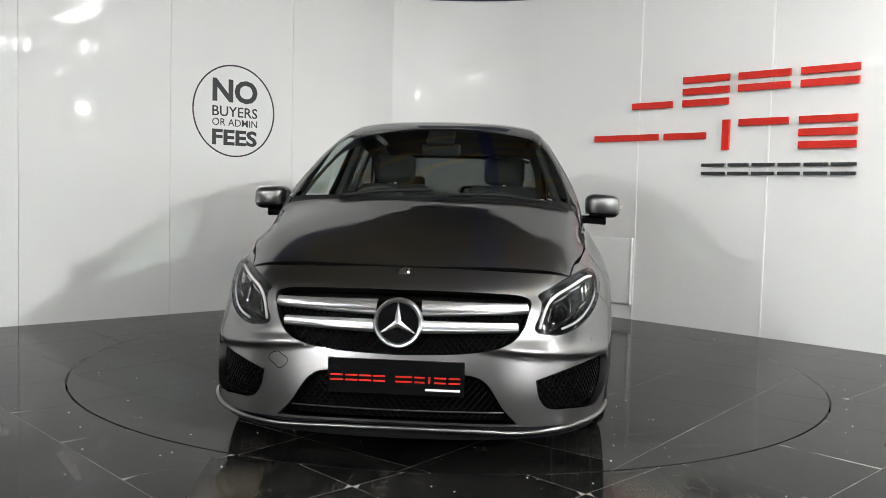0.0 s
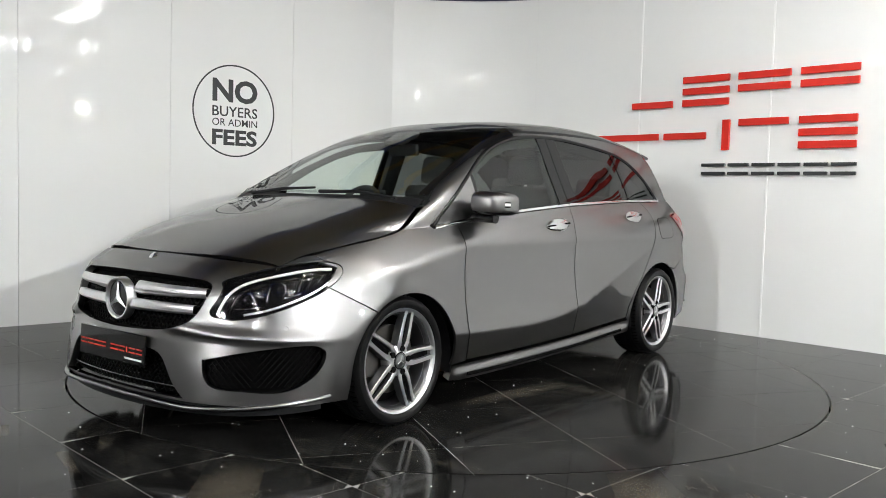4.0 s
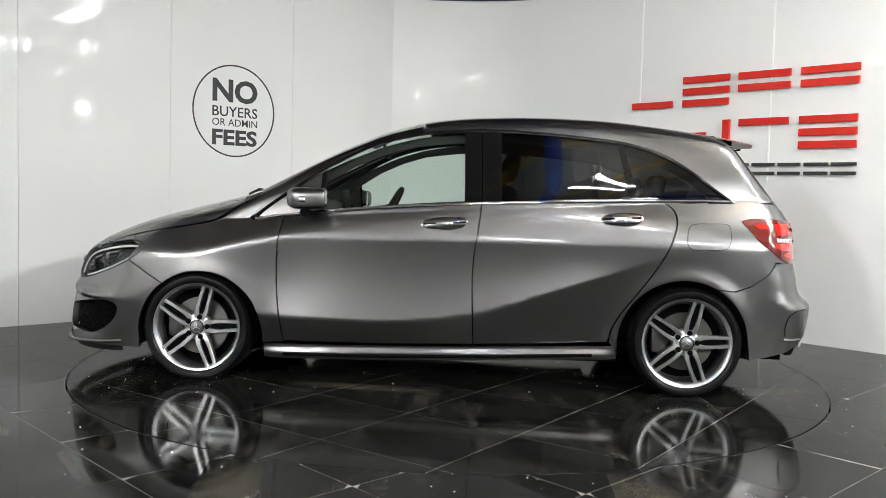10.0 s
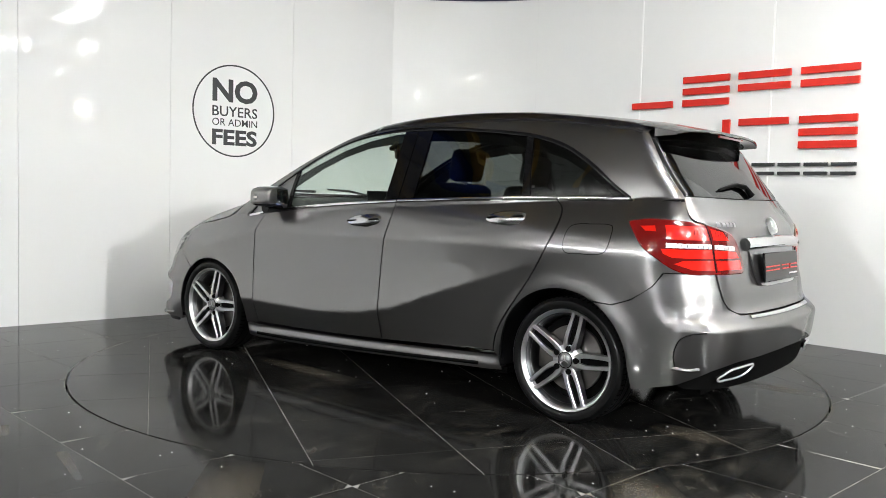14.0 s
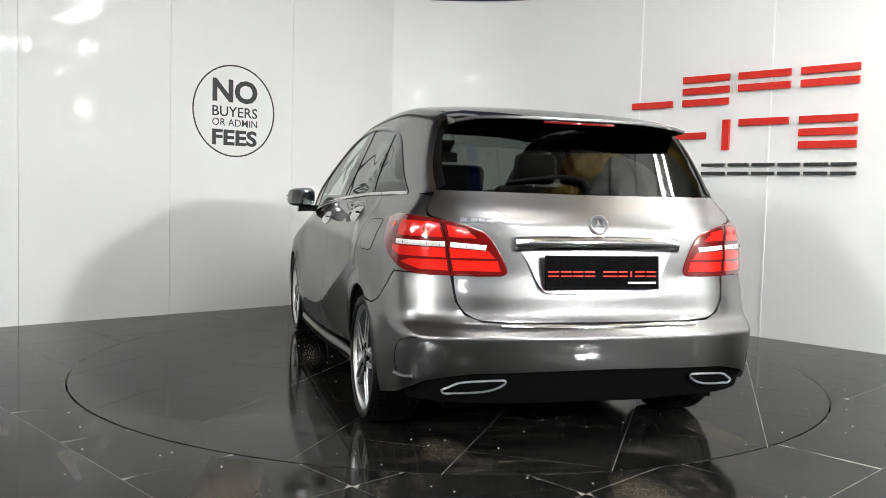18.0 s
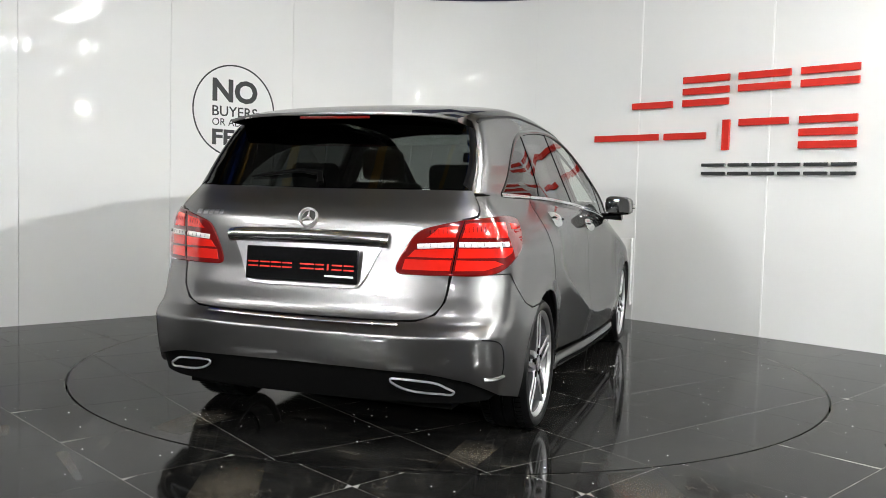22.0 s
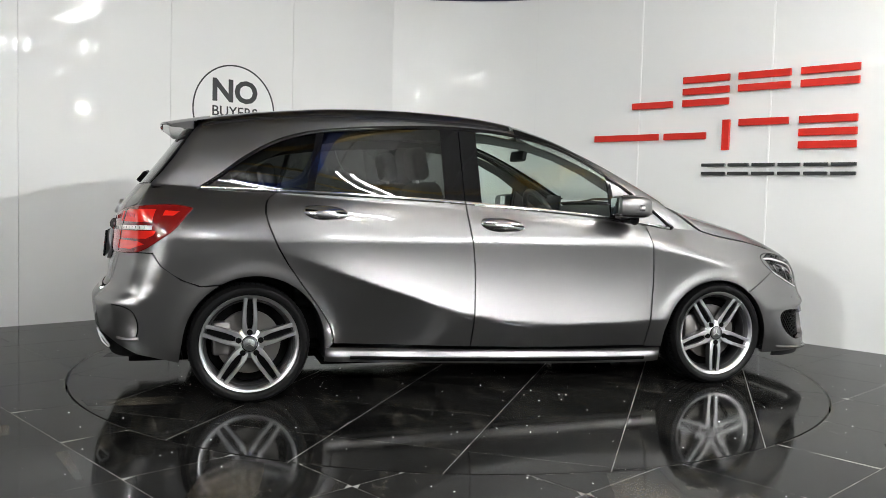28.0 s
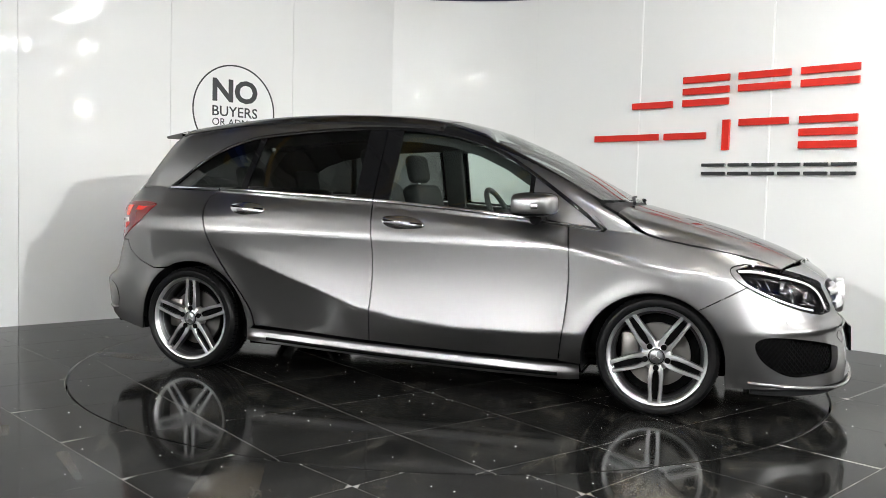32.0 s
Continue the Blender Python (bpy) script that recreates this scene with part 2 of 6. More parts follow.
def text_mesh(words, width, height, bold, mat, name, parent):
    """Upright letters of the built-in font, fitted to a width and a height, in the x-z plane, from (0, 0)."""
    cu = bpy.data.curves.new("letters", "FONT")
    cu.body, cu.size, cu.offset, cu.extrude, cu.resolution_u = words, 1.0, bold, 0.004, 3
    tmp = new("letters", cu)
    bpy.context.view_layer.update()
    me = bpy.data.meshes.new_from_object(tmp.evaluated_get(bpy.context.evaluated_depsgraph_get()))
    bpy.data.objects.remove(tmp)
    co = np.array([v.co for v in me.vertices])
    lo, hi = co.min(0), co.max(0)
    for v in me.vertices:
        x, y, z = v.co
        v.co = ((x - lo[0]) / (hi[0] - lo[0]) * width, -z * 0.25, (y - lo[1]) / (hi[1] - lo[1]) * height)
    me.materials.clear()
    me.materials.append(mat)
    ob = new(name, me)
    ob.parent = parent
    return ob


# ---- the place: floor, turntable, walls, hall ----
RADIUS = 2.252
ground = mesh_object("floor", [(-14, -18, -0.06), (14, -18, -0.06), (14, 6, -0.06), (-14, 6, -0.06)], [(0, 1, 2, 3)], DEEP_BLACK)
tagged(ground, "dark slab under the tiled showroom floor", "floor", kind="structure")


def ring_sheet(name, r0, r1, z0, z1, mat, parent=None):
    bm = lathe([(r0, z1), (r1, z1), (r1, z0), (r0, z0)], 160, "z", True)
    return part(name, bm, mat, parent, smooth=False)


def outside_square(cu, cv, half, rad, uv, z):
    """The part of a square tile that lies outside a circle, as a strip of quads round the circle's centre."""
    ua, va = uv
    corners = [(cu + a * half, cv + b * half) for a, b in ((-1, -1), (1, -1), (1, 1), (-1, 1))]
    near = math.hypot(max(abs(cu) - half, 0), max(abs(cv) - half, 0))
    if near > rad:
        q = [Vector((ua[0] * a + va[0] * b, ua[1] * a + va[1] * b, z)) for a, b in corners]
        return [q], True
    far = max(math.hypot(*c) for c in corners)
    if far < rad:
        return [], False
    mid = math.atan2(cv, cu)
    angs = sorted(((math.atan2(b, a) - mid + math.pi) % (2 * math.pi)) - math.pi for a, b in corners)
    steps = sorted(set([angs[0] + (angs[-1] - angs[0]) * i / 40 for i in range(41)] + angs))
    rows = []
    for s in steps:
        c, d = math.cos(s + mid), math.sin(s + mid)
        lo, hi = 0.0, 99.0
        for o, w in ((cu, c), (cv, d)):
            if abs(w) > 1e-9:
                a, b = (o - half) / w, (o + half) / w
                lo, hi = max(lo, min(a, b)), min(hi, max(a, b))
        lo = max(lo, rad)
        rows.append((c, d, lo, hi) if hi > lo + 1e-4 else None)
    quads = []
    for p, q in zip(rows, rows[1:]):
        if p and q:
            quads.append([Vector((ua[0] * r * c + va[0] * r * d, ua[1] * r * c + va[1] * r * d, z)) for c, d, r in ((p[0], p[1], p[2]), (p[0], p[1], p[3]), (q[0], q[1], q[3]), (q[0], q[1], q[2]))])
    return quads, False


def lay_floor():
    bed = ring_sheet("floor_bed", RADIUS + 0.012, 12.0, -0.05, -0.0007, GROUT)
    tagged(bed, "pale grout bed of the fixed showroom floor", "floor", kind="structure")
    ua, va = (0.695, -0.719), (0.719, 0.695)
    whole = None
    for i in range(-9, 10):
        for j in range(-9, 10):
            cu, cv = 1.5 + 0.3 + 0.6 * i, -1.345 + 0.3 + 0.6 * j
            x, y = ua[0] * cu + va[0] * cv, ua[1] * cu + va[1] * cv
            if abs(x) > 5.4 or y < -6.6 or y > 4.2:
                continue
            quads, full = outside_square(cu, cv, 0.2985, RADIUS + 0.014, (ua, va), 0.0)
            if full:
                if whole is None:
                    h, e = 0.2985, 0.2983
                    vs = [(a * h, b * h, -0.004) for a, b in ((-1, -1), (1, -1), (1, 1), (-1, 1))] + [(a * h, b * h, -0.001) for a, b in ((-1, -1), (1, -1), (1, 1), (-1, 1))] + [(a * e, b * e, 0.0) for a, b in ((-1, -1), (1, -1), (1, 1), (-1, 1))]
                    fs = [(8, 9, 10, 11)] + [(k + r, (k + 1) % 4 + r, (k + 1) % 4 + r + 4, k + r + 4) for r in (0, 4) for k in range(4)]
                    whole = mesh_object("tile", vs, fs, TILE, bed)
                    ob = whole
                else:
                    ob = new("tile", whole.data)
                    ob.parent = bed
                ob.matrix_basis = Matrix(((ua[0], va[0], 0, x), (ua[1], va[1], 0, y), (0, 0, 1, 0), (0, 0, 0, 1)))
            elif quads:
                verts = [v for q in quads for v in q]
                bm = bmesh.new()
                for q in quads:
                    bm.faces.new([bm.verts.new(v) for v in q])
                bmesh.ops.remove_doubles(bm, verts=bm.verts[:], dist=1e-5)
                edge = [e for e in bm.edges if len(e.link_faces) == 1]
                ext = bmesh.ops.extrude_edge_only(bm, edges=edge)["geom"]
                for v in ext:
                    if isinstance(v, bmesh.types.BMVert):
                        v.co.z -= 0.05
                part("tile", bm, TILE, bed, smooth=False)
    # the rest of the hall's floor, never seen closely
    far = bmesh.new()
    for x0, x1, y0, y1 in ((-14, 14, -18, -6.2), (-14, -5.0, -6.2, 6), (5.0, 14, -6.2, 6), (-5.0, 5.0, 3.9, 6)):
        vs = [far.verts.new((x, y, -0.0004)) for x, y in ((x0, y0), (x1, y0), (x1, y1), (x0, y1))]
        far.faces.new(vs)
    tagged(part("hall_floor", far, TILE, None, smooth=False), "dark polished floor of the hall", "floor", kind="structure")


def lay_turntable():
    """A tiled disc; its own space turns with the car."""
    table = part("turntable", lathe([(0.0, -0.05), (RADIUS, -0.05), (RADIUS, -0.0007), (0.0, -0.0007)], 160, "z"), GROUT, None, smooth=False)
    tagged(table, "round motor turntable with dark polished square tiles", "turntable")
    n1, n2 = (0.549, 0.836), (0.836, -0.549)
    for i in range(-5, 6):
        for j in range(-5, 6):
            cu, cv = -0.018 + 0.307 + 0.614 * i, -0.010 + 0.307 + 0.614 * j
            poly = [Vector((cu + a * 0.3056, cv + b * 0.3056)) for a, b in ((-1, -1), (1, -1), (1, 1), (-1, 1))]
            if min(p.length for p in poly) > RADIUS + 0.3:
                continue
            for k in range(160):
                a = 2 * math.pi * k / 160
                d = Vector((math.cos(a), math.sin(a)))
                if all(p.dot(d) <= RADIUS for p in poly):
                    continue
                out = []
                for p, q in zip(poly, poly[1:] + poly[:1]):
                    sp, sq = p.dot(d) - RADIUS, q.dot(d) - RADIUS
                    if sp <= 0:
                        out.append(p)
                    if sp * sq < 0:
                        out.append(p + (q - p) * (sp / (sp - sq)))
                poly = out
                if len(poly) < 3:
                    break
            if len(poly) < 3:
                continue
            pts = [(n1[0] * p.x + n2[0] * p.y, n1[1] * p.x + n2[1] * p.y) for p in poly]
            c = (sum(p[0] for p in pts) / len(pts), sum(p[1] for p in pts) / len(pts))
            n = len(pts)
            vs = [(x, y, -0.02) for x, y in pts] + [(x, y, -0.001) for x, y in pts] + [(c[0] + (x - c[0]) * 0.9995, c[1] + (y - c[1]) * 0.9995, 0.0) for x, y in pts]
            fs = [tuple(range(2 * n, 3 * n))] + [(k + r, (k + 1) % n + r, (k + 1) % n + r + n, k + r + n) for r in (0, n) for k in range(n)]
            ob = mesh_object("tile", vs, fs, TILE, table)
            bm = bmesh.new()
            bm.from_mesh(ob.data)
            bmesh.ops.recalc_face_normals(bm, faces=bm.faces[:])
            if next(f for f in bm.faces if len(f.verts) == n and abs(f.normal.z) > 0.9).normal.z < 0:
                bmesh.ops.reverse_faces(bm, faces=bm.faces[:])
            bm.to_mesh(ob.data)
            bm.free()
    return table


def specks(name, count, inside, parent, seed):
    """Tiny pale crumbs lying on the tiles."""
    rng = random.Random(seed)
    bm = bmesh.new()
    made = 0
    while made < count:
        x, y = rng.uniform(-3.2, 3.4), rng.uniform(-3.2, 1.6)
        r = math.hypot(x, y)
        if inside:
            x, y = rng.uniform(-2.2, 2.2), rng.uniform(-2.2, 2.2)
            r = math.hypot(x, y)
        if (r < RADIUS - 0.05) != inside or (not inside and r < RADIUS + 0.05) or y > 0.9 + 0.2 * abs(x):
            continue
        s = rng.uniform(0.002, 0.0055)
        a = rng.uniform(0, 3)
        vs = [bm.verts.new((x + s * math.cos(a + k * 2.1), y + s * math.sin(a + k * 2.1), 0.0005)) for k in range(3)]
        top = bm.verts.new((x, y, 0.0005 + s * 0.7))
        for k in range(3):
            bm.faces.new((vs[k], vs[(k + 1) % 3], top))
        made += 1
    ob = part(name, bm, WHITE_INK, parent, smooth=False)
    return tagged(ob, "tiny pale crumbs scattered on the dark tiles", "" if parent else "dirt", kind="stuff")


def heading(t):
    """The turntable's angle in degrees."""
    if t < 0.5:
        return -94.23 + (-0.8 * t / 0.2 if t <= 0.2 else -0.8 - 2.57 * (t - 0.2) / 0.3)
    return -93.138 - 8.9198 * t


def tyre_dust(corners, parent=None):
    """A thin film of dried dust where tyres roll on to the turntable."""
    a, b, c, d = [Vector((*p, 0.0012)) for p in corners]
    mid = (a + b + c + d) / 4
    side = ((b - a) + (c - d)).normalized()
    m = Matrix(((side.x, -side.y, 0, mid.x), (side.y, side.x, 0, mid.y), (0, 0, 1, 0.0012), (0, 0, 0, 1)))
    inv = m.inverted()
    ob = mesh_object("tyre_dust", [inv @ p for p in (a, b, c, d)], [(0, 1, 2, 3)], DUST)
    ob.matrix_basis = m
    if parent:
        ob.parent = parent
        return tagged(ob, "brown dried tyre dust smeared on the dark tiles", "", "", "stuff")
    return tagged(ob, "brown dried tyre dust smeared on the dark tiles", "dirt", "tyre marks", "stuff")


LEFT_DIR, RIGHT_DIR = Vector((0.731, 0.682, 0)), Vector((0.7059, -0.7084, 0))
LEFT_AT, RIGHT_AT = Vector((-3.246, 0.959, 0)), Vector((1.674, 2.247, 0))
WALL_TOP = 3.7


def wall_run(name, spots, label, strips=False):
    """White panels side by side between plan points, on a backing; proud joints."""
    back = bmesh.new()
    for a, b in zip(spots, spots[1:]):
        d = (b - a).normalized()
        out = Vector((-d.y, d.x, 0)) * 0.10
        lo = [a + out * 0.35, b + out * 0.35, b + out, a + out]
        vs = [back.verts.new(p + Vector((0, 0, z))) for z in (0, WALL_TOP) for p in lo]
        for f in ((0, 1, 2, 3), (7, 6, 5, 4), (0, 4, 5, 1), (1, 5, 6, 2), (2, 6, 7, 3), (3, 7, 4, 0)):
            back.faces.new([vs[i] for i in f])
    wall = part(name, back, JOINT_WHITE, None, smooth=False)
    tagged(wall, label, "wall", kind="structure")
    for a, b in zip(spots, spots[1:]):
        d = (b - a).normalized()
        n = Vector((-d.y, d.x, 0))
        length = (b - a).length
        m = Matrix(((d.x, n.x, 0, (a.x + b.x) / 2 + n.x * 0.016), (d.y, n.y, 0, (a.y + b.y) / 2 + n.y * 0.016), (0, 0, 1, WALL_TOP / 2 - 0.002), (0, 0, 0, 1)))
        ob = part("panel", box(length - 0.0025, 0.03, WALL_TOP + 0.004, bevel=0.002, segments=1), WALL_WHITE, wall, smooth=False)
        ob.matrix_basis = m
    for p in spots[1:-1] if strips else ():
        d = (spots[1] - spots[0]).normalized()
        n = Vector((-d.y, d.x, 0))
        ob = part("joint_strip", box(0.014, 0.005, WALL_TOP, (0, -0.0015, 0), 0.001, segments=1), STRIP_WHITE, wall, "slim white joint strip", smooth=False)
        ob.matrix_basis = Matrix(((d.x, n.x, 0, p.x), (d.y, n.y, 0, p.y), (0, 0, 1, WALL_TOP / 2), (0, 0, 0, 1)))
    return wall


def curved_wall(name, spots, label):
    """One bent sheet between two straight runs."""
    bm = bmesh.new()
    rows = []
    for i, p in enumerate(spots):
        d = (spots[min(i + 1, len(spots) - 1)] - spots[max(i - 1, 0)]).normalized()
        n = Vector((-d.y, d.x, 0))
        rows.append([bm.verts.new(p + n * o + Vector((0, 0, z))) for o, z in ((0.001, 0.004), (0.001, WALL_TOP), (0.10, WALL_TOP), (0.10, 0.004))])
    for a, b in zip(rows, rows[1:]):
        for k in range(4):
            bm.faces.new((a[k], a[(k + 1) % 4], b[(k + 1) % 4], b[k]))
    return tagged(part(name, bm, WALL_WHITE, None), label, "wall", kind="structure")


def corner_spot(share):
    """A plan point on the rounded corner between the two straight walls."""
    a, b = LEFT_AT + LEFT_DIR * 3.6, RIGHT_AT - RIGHT_DIR * 1.203
    return a * (1 - share) ** 2 + Vector((0.12, 3.83, 0)) * 2 * share * (1 - share) + b * share * share


def build_walls():
    left = [LEFT_AT + LEFT_DIR * 1.2 * k for k in (-4, -3, -2, -1, 0, 1, 2, 3)]
    left = [p + Vector((-0.682, 0.731, 0)) * e for p, e in zip(left, (-0.2, -0.1, -0.04, -0.01, 0, 0.0, 0.0, 0.0))]
    right = [RIGHT_AT + RIGHT_DIR * 1.203 * k for k in (-1, 0, 1, 2, 3, 4)]
    a, b = left[-1], right[0]
    bend = [corner_spot(k / 32) for k in range(1, 32)]
    wall_run("wall_west", left, "glossy white showroom wall of tall flat panels")
    curved_wall("wall_north", [a] + bend + [b], "rounded glossy white wall corner")
    wall_run("wall_east", right, "glossy white showroom wall of tall flat panels", True)
    # the hall round it
    hall = bmesh.new()
    for sx, sy, at in ((28.2, 0.2, (0, -18.1, 2.4)), (28.2, 0.2, (0, 6.1, 2.4)), (0.2, 24, (-14.1, -6, 2.4)), (0.2, 24, (14.1, -6, 2.4))):
        box(sx, sy, 4.9, at, bm=hall)
    tagged(part("wall_hall", hall, HALL, None, smooth=False), "plain grey walls of the surrounding hall", "wall", kind="structure")
    top = bmesh.new()
    box(28.4, 24.4, 0.12, (0, -6, 4.90), bm=top)
    for k in range(70):
        box(0.06, 24.2, 0.05, (-13.9 + 0.4 * k, -6, 4.82), bm=top)
    tagged(part("ceiling", top, ROOF_SHEET, None, smooth=False), "dark ribbed metal roof of the hall", "ceiling", kind="structure")


def beam(mat, a, b, deep, wide, label):
    """A rolled steel I-beam."""
    a, b = Vector(a), Vector(b)
    long = (b - a).length
    bm = box(long, wide, 0.02, (0, 0, deep / 2 - 0.01))
    box(long, wide, 0.02, (0, 0, -deep / 2 + 0.01), bm=bm)
    box(long, 0.014, deep - 0.04, bm=bm)
    ob = part("roof_beam", bm, mat, None, smooth=False)
    d = (b - a).normalized()
    s = Vector((0, 0, 1)).cross(d).normalized()
    u = d.cross(s)
    mid = (a + b) / 2
    ob.matrix_basis = Matrix(((d.x, s.x, u.x, mid.x), (d.y, s.y, u.y, mid.y), (d.z, s.z, u.z, mid.z), (0, 0, 0, 1)))
    return tagged(ob, label, "beam", "roof beams")


def batten(at, turn, glow, long=1.5):
    """A twin-tube ceiling batten hung on two short rods."""
    lamp = thing("ceiling_light", "white twin-tube ceiling batten, switched on", "lamp", pose(*at, 0, 0, turn), "ceiling lights")
    part("housing", box(long + 0.06, 0.15, 0.06, (0, 0, 0.02), 0.008), JOINT_WHITE, lamp)
    for s in (-1, 1):
        part("tube", tube([(-long / 2, s * 0.12, 0), (long / 2, s * 0.12, 0)], 0.030, 10), glow, lamp, "glowing white tube")
    for s in (-1, 1):
        part("hanger", box(0.02, 0.02, 4.80 - at[2], (s * long * 0.35, 0, 0.075 + (4.80 - at[2]) / 2 - 0.05), 0.002), JOINT_WHITE, lamp)
    return lamp


def wall_place(at, d, s, z, off=0.0):
    """A pose on a wall: x along it, y away from the room, z up; off: how far out into the room."""
    n = Vector((-d.y, d.x, 0))
    p = at + d * s - n * off
    return Matrix(((d.x, n.x, 0, p.x), (d.y, n.y, 0, p.y), (0, 0, 1, z), (0, 0, 0, 1)))


def build_signs():
    # round notice
    notice = thing("wall_notice", "round black-lettered notice stuck on the white wall", "sign", wall_place(LEFT_AT, LEFT_DIR, 1.80, 1.77, -0.001))
    ring = [(0.392, -0.003), (0.405, -0.003), (0.405, 0.0), (0.392, 0.0)]
    part("ring", lathe(ring, 96, "y", True), SIGN_BLACK, notice, smooth=False)
    for words, z, h, bold in (("NO", 0.072, 0.205, 0.035), ("BUYERS", -0.052, 0.090, 0.010), ("OR ADMIN", -0.135, 0.064, 0.002), ("FEES", -0.305, 0.140, 0.035)):
        ob = text_mesh(words, 0.445, h, bold, SIGN_BLACK, "lettering", notice)
        ob.matrix_basis = pose(-0.217, 0, z)
    # raised sign, as plain bars
    sign = thing("wall_sign", "raised red and black bar sign on the white wall", "sign", wall_place(RIGHT_AT, RIGHT_DIR, 0, 0, 0.0))
    # each row: foot, head, material, bar height, then bars (from, to, heights as shares of the row)
    full, pair, low, head, mid = (0, 0.5, 1), (0.5, 1), (0,), (1,), (0.5,)
    rows = [(1.885, 2.135, SIGN_RED, 0.056, ((-0.064, 0.338, low), (0.435, 0.857, full), (0.934, 1.366, pair), (1.445, 1.882, pair))),
            (1.510, 1.760, SIGN_RED, 0.056, ((-0.456, 0.212, mid), (0.268, 0.664, mid), (0.811, 0.877, None), (0.953, 1.363, head), (1.447, 1.882, full))),
            (1.306, 1.401, SIGN_BLACK, 0.026, ((0.639, 0.85, (0, 1)), (0.875, 1.05, (0, 1)), (1.08, 1.265, (0, 1)), (1.295, 1.47, (0, 1)), (1.50, 1.68, (0, 1)), (1.705, 1.888, (0, 1))))]
    for z0, z1, mat, thick, spans in rows:
        for a, b, shares in spans:
            for share in shares or (0.5,):
                high = thick if shares else z1 - z0
                zc = z0 + thick / 2 + (z1 - z0 - thick) * share
                part("bar", box(b - a, 0.022, high, ((a + b) / 2, -0.020, zc), 0.002, segments=1), mat, sign, "red acrylic bar" if mat == SIGN_RED else "black acrylic bar", smooth=False)
    hatch = thing("wall_hatch", "low white service hatch on the white wall", "hatch", wall_place(RIGHT_AT, RIGHT_DIR, -0.32, 0.435, 0.0))
    part("door", box(0.58, 0.025, 0.59, (0, -0.014, 0), 0.004), WALL_WHITE, hatch)
    part("edge", box(0.02, 0.03, 0.60, (0.30, -0.016, 0), 0.003), JOINT_WHITE, hatch)


lay_floor()
table = lay_turntable()
specks("floor_crumbs", 150, False, None, 3)
specks("table_crumbs", 170, True, table, 4)
build_walls()
build_signs()
for q in ([(-0.949, -2.129), (-0.723, -2.182), (-0.640, -2.80), (-0.900, -2.82)], [(0.61, -2.201), (0.834, -2.126), (0.87, -2.70), (0.58, -2.72)],
          [(-1.583, -2.118), (-1.537, -2.099), (-1.329, -2.442), (-1.361, -2.444)], [(-1.986, -1.748), (-1.952, -1.745), (-1.874, -1.901), (-1.902, -1.921)], [(1.97, -1.66), (2.14, -1.69), (2.09, -1.83), (1.92, -1.80)]):
    tyre_dust(q)
for k, q in enumerate(([(0.614, -1.675), (0.797, -1.591), (0.755, -2.104), (0.616, -2.144)], [(-0.50, -1.62), (-0.72, -1.60), (-0.74, -2.06), (-0.54, -2.11)], [(-0.774, -0.906), (0.307, -0.747), (0.294, -0.94), (-0.745, -1.087)])):
    spin = radians(-heading((20.0, 20.0, 8.0)[k]))
    tyre_dust([(x * math.cos(spin) - y * math.sin(spin), x * math.sin(spin) + y * math.cos(spin)) for x, y in q], table)
for at, turn in LAMPS:
    batten(at, turn, TUBE)
for at, turn, long, strong in HIGH_BAYS:
    batten(at, turn, TUBE_STRONG if strong else TUBE_SOFT, long)
# wall-hugging panel added in place of a hanging round shell, so no shadow falls
board = thing("overhead_stand_in", "dark blue panel standing in for a round shell hanging overhead", "board")
slab = bmesh.new()
rows = []
for k in range(25):
    share = 0.12 + 0.83 * k / 24
    p = corner_spot(share)
    q = (corner_spot(share + 0.01) - corner_spot(share - 0.01)).normalized()
    n = Vector((q.y, -q.x, 0))
    foot = 3.086 + 0.060 * k / 24 - 0.112 * (k / 24) ** 2
    rows.append([slab.verts.new(p + n * o + Vector((0, 0, z))) for o, z in ((0.002, foot), (0.018, foot), (0.018, foot + 0.4), (0.002, foot + 0.4))])
for a, b in zip(rows, rows[1:]):
    for k in range(4):
        slab.faces.new((a[k], a[(k + 1) % 4], b[(k + 1) % 4], b[k]))
slab.faces.new(rows[0])
slab.faces.new(rows[-1][::-1])
part("panel", slab, CANOPY_BLUE, board, "dark blue panel with a shallow curved foot")
beam(STEEL_BLUE, (-5.2, -2.25, 4.55), (-0.7, 5.65, 4.55), 0.34, 0.22, "blue painted steel roof beam")
beam(STEEL_BLUE, (0.95, -13.8, 4.50), (0.45, 5.8, 4.50), 0.30, 0.18, "blue painted steel roof beam")
beam(STEEL_BLUE, (-8.8, -8.4, 4.50), (8.8, -8.4, 4.50), 0.30, 0.18, "blue painted steel roof beam")
for k in range(9):
    c = -6.6 + 1.45 * k
    beam(STEEL_YELLOW, (-6.0, c - 4.3, 4.70), (6.0, c + 4.3 if c + 4.3 < 5.8 else 5.8, 4.70), 0.12, 0.09, "ochre painted steel purlin")


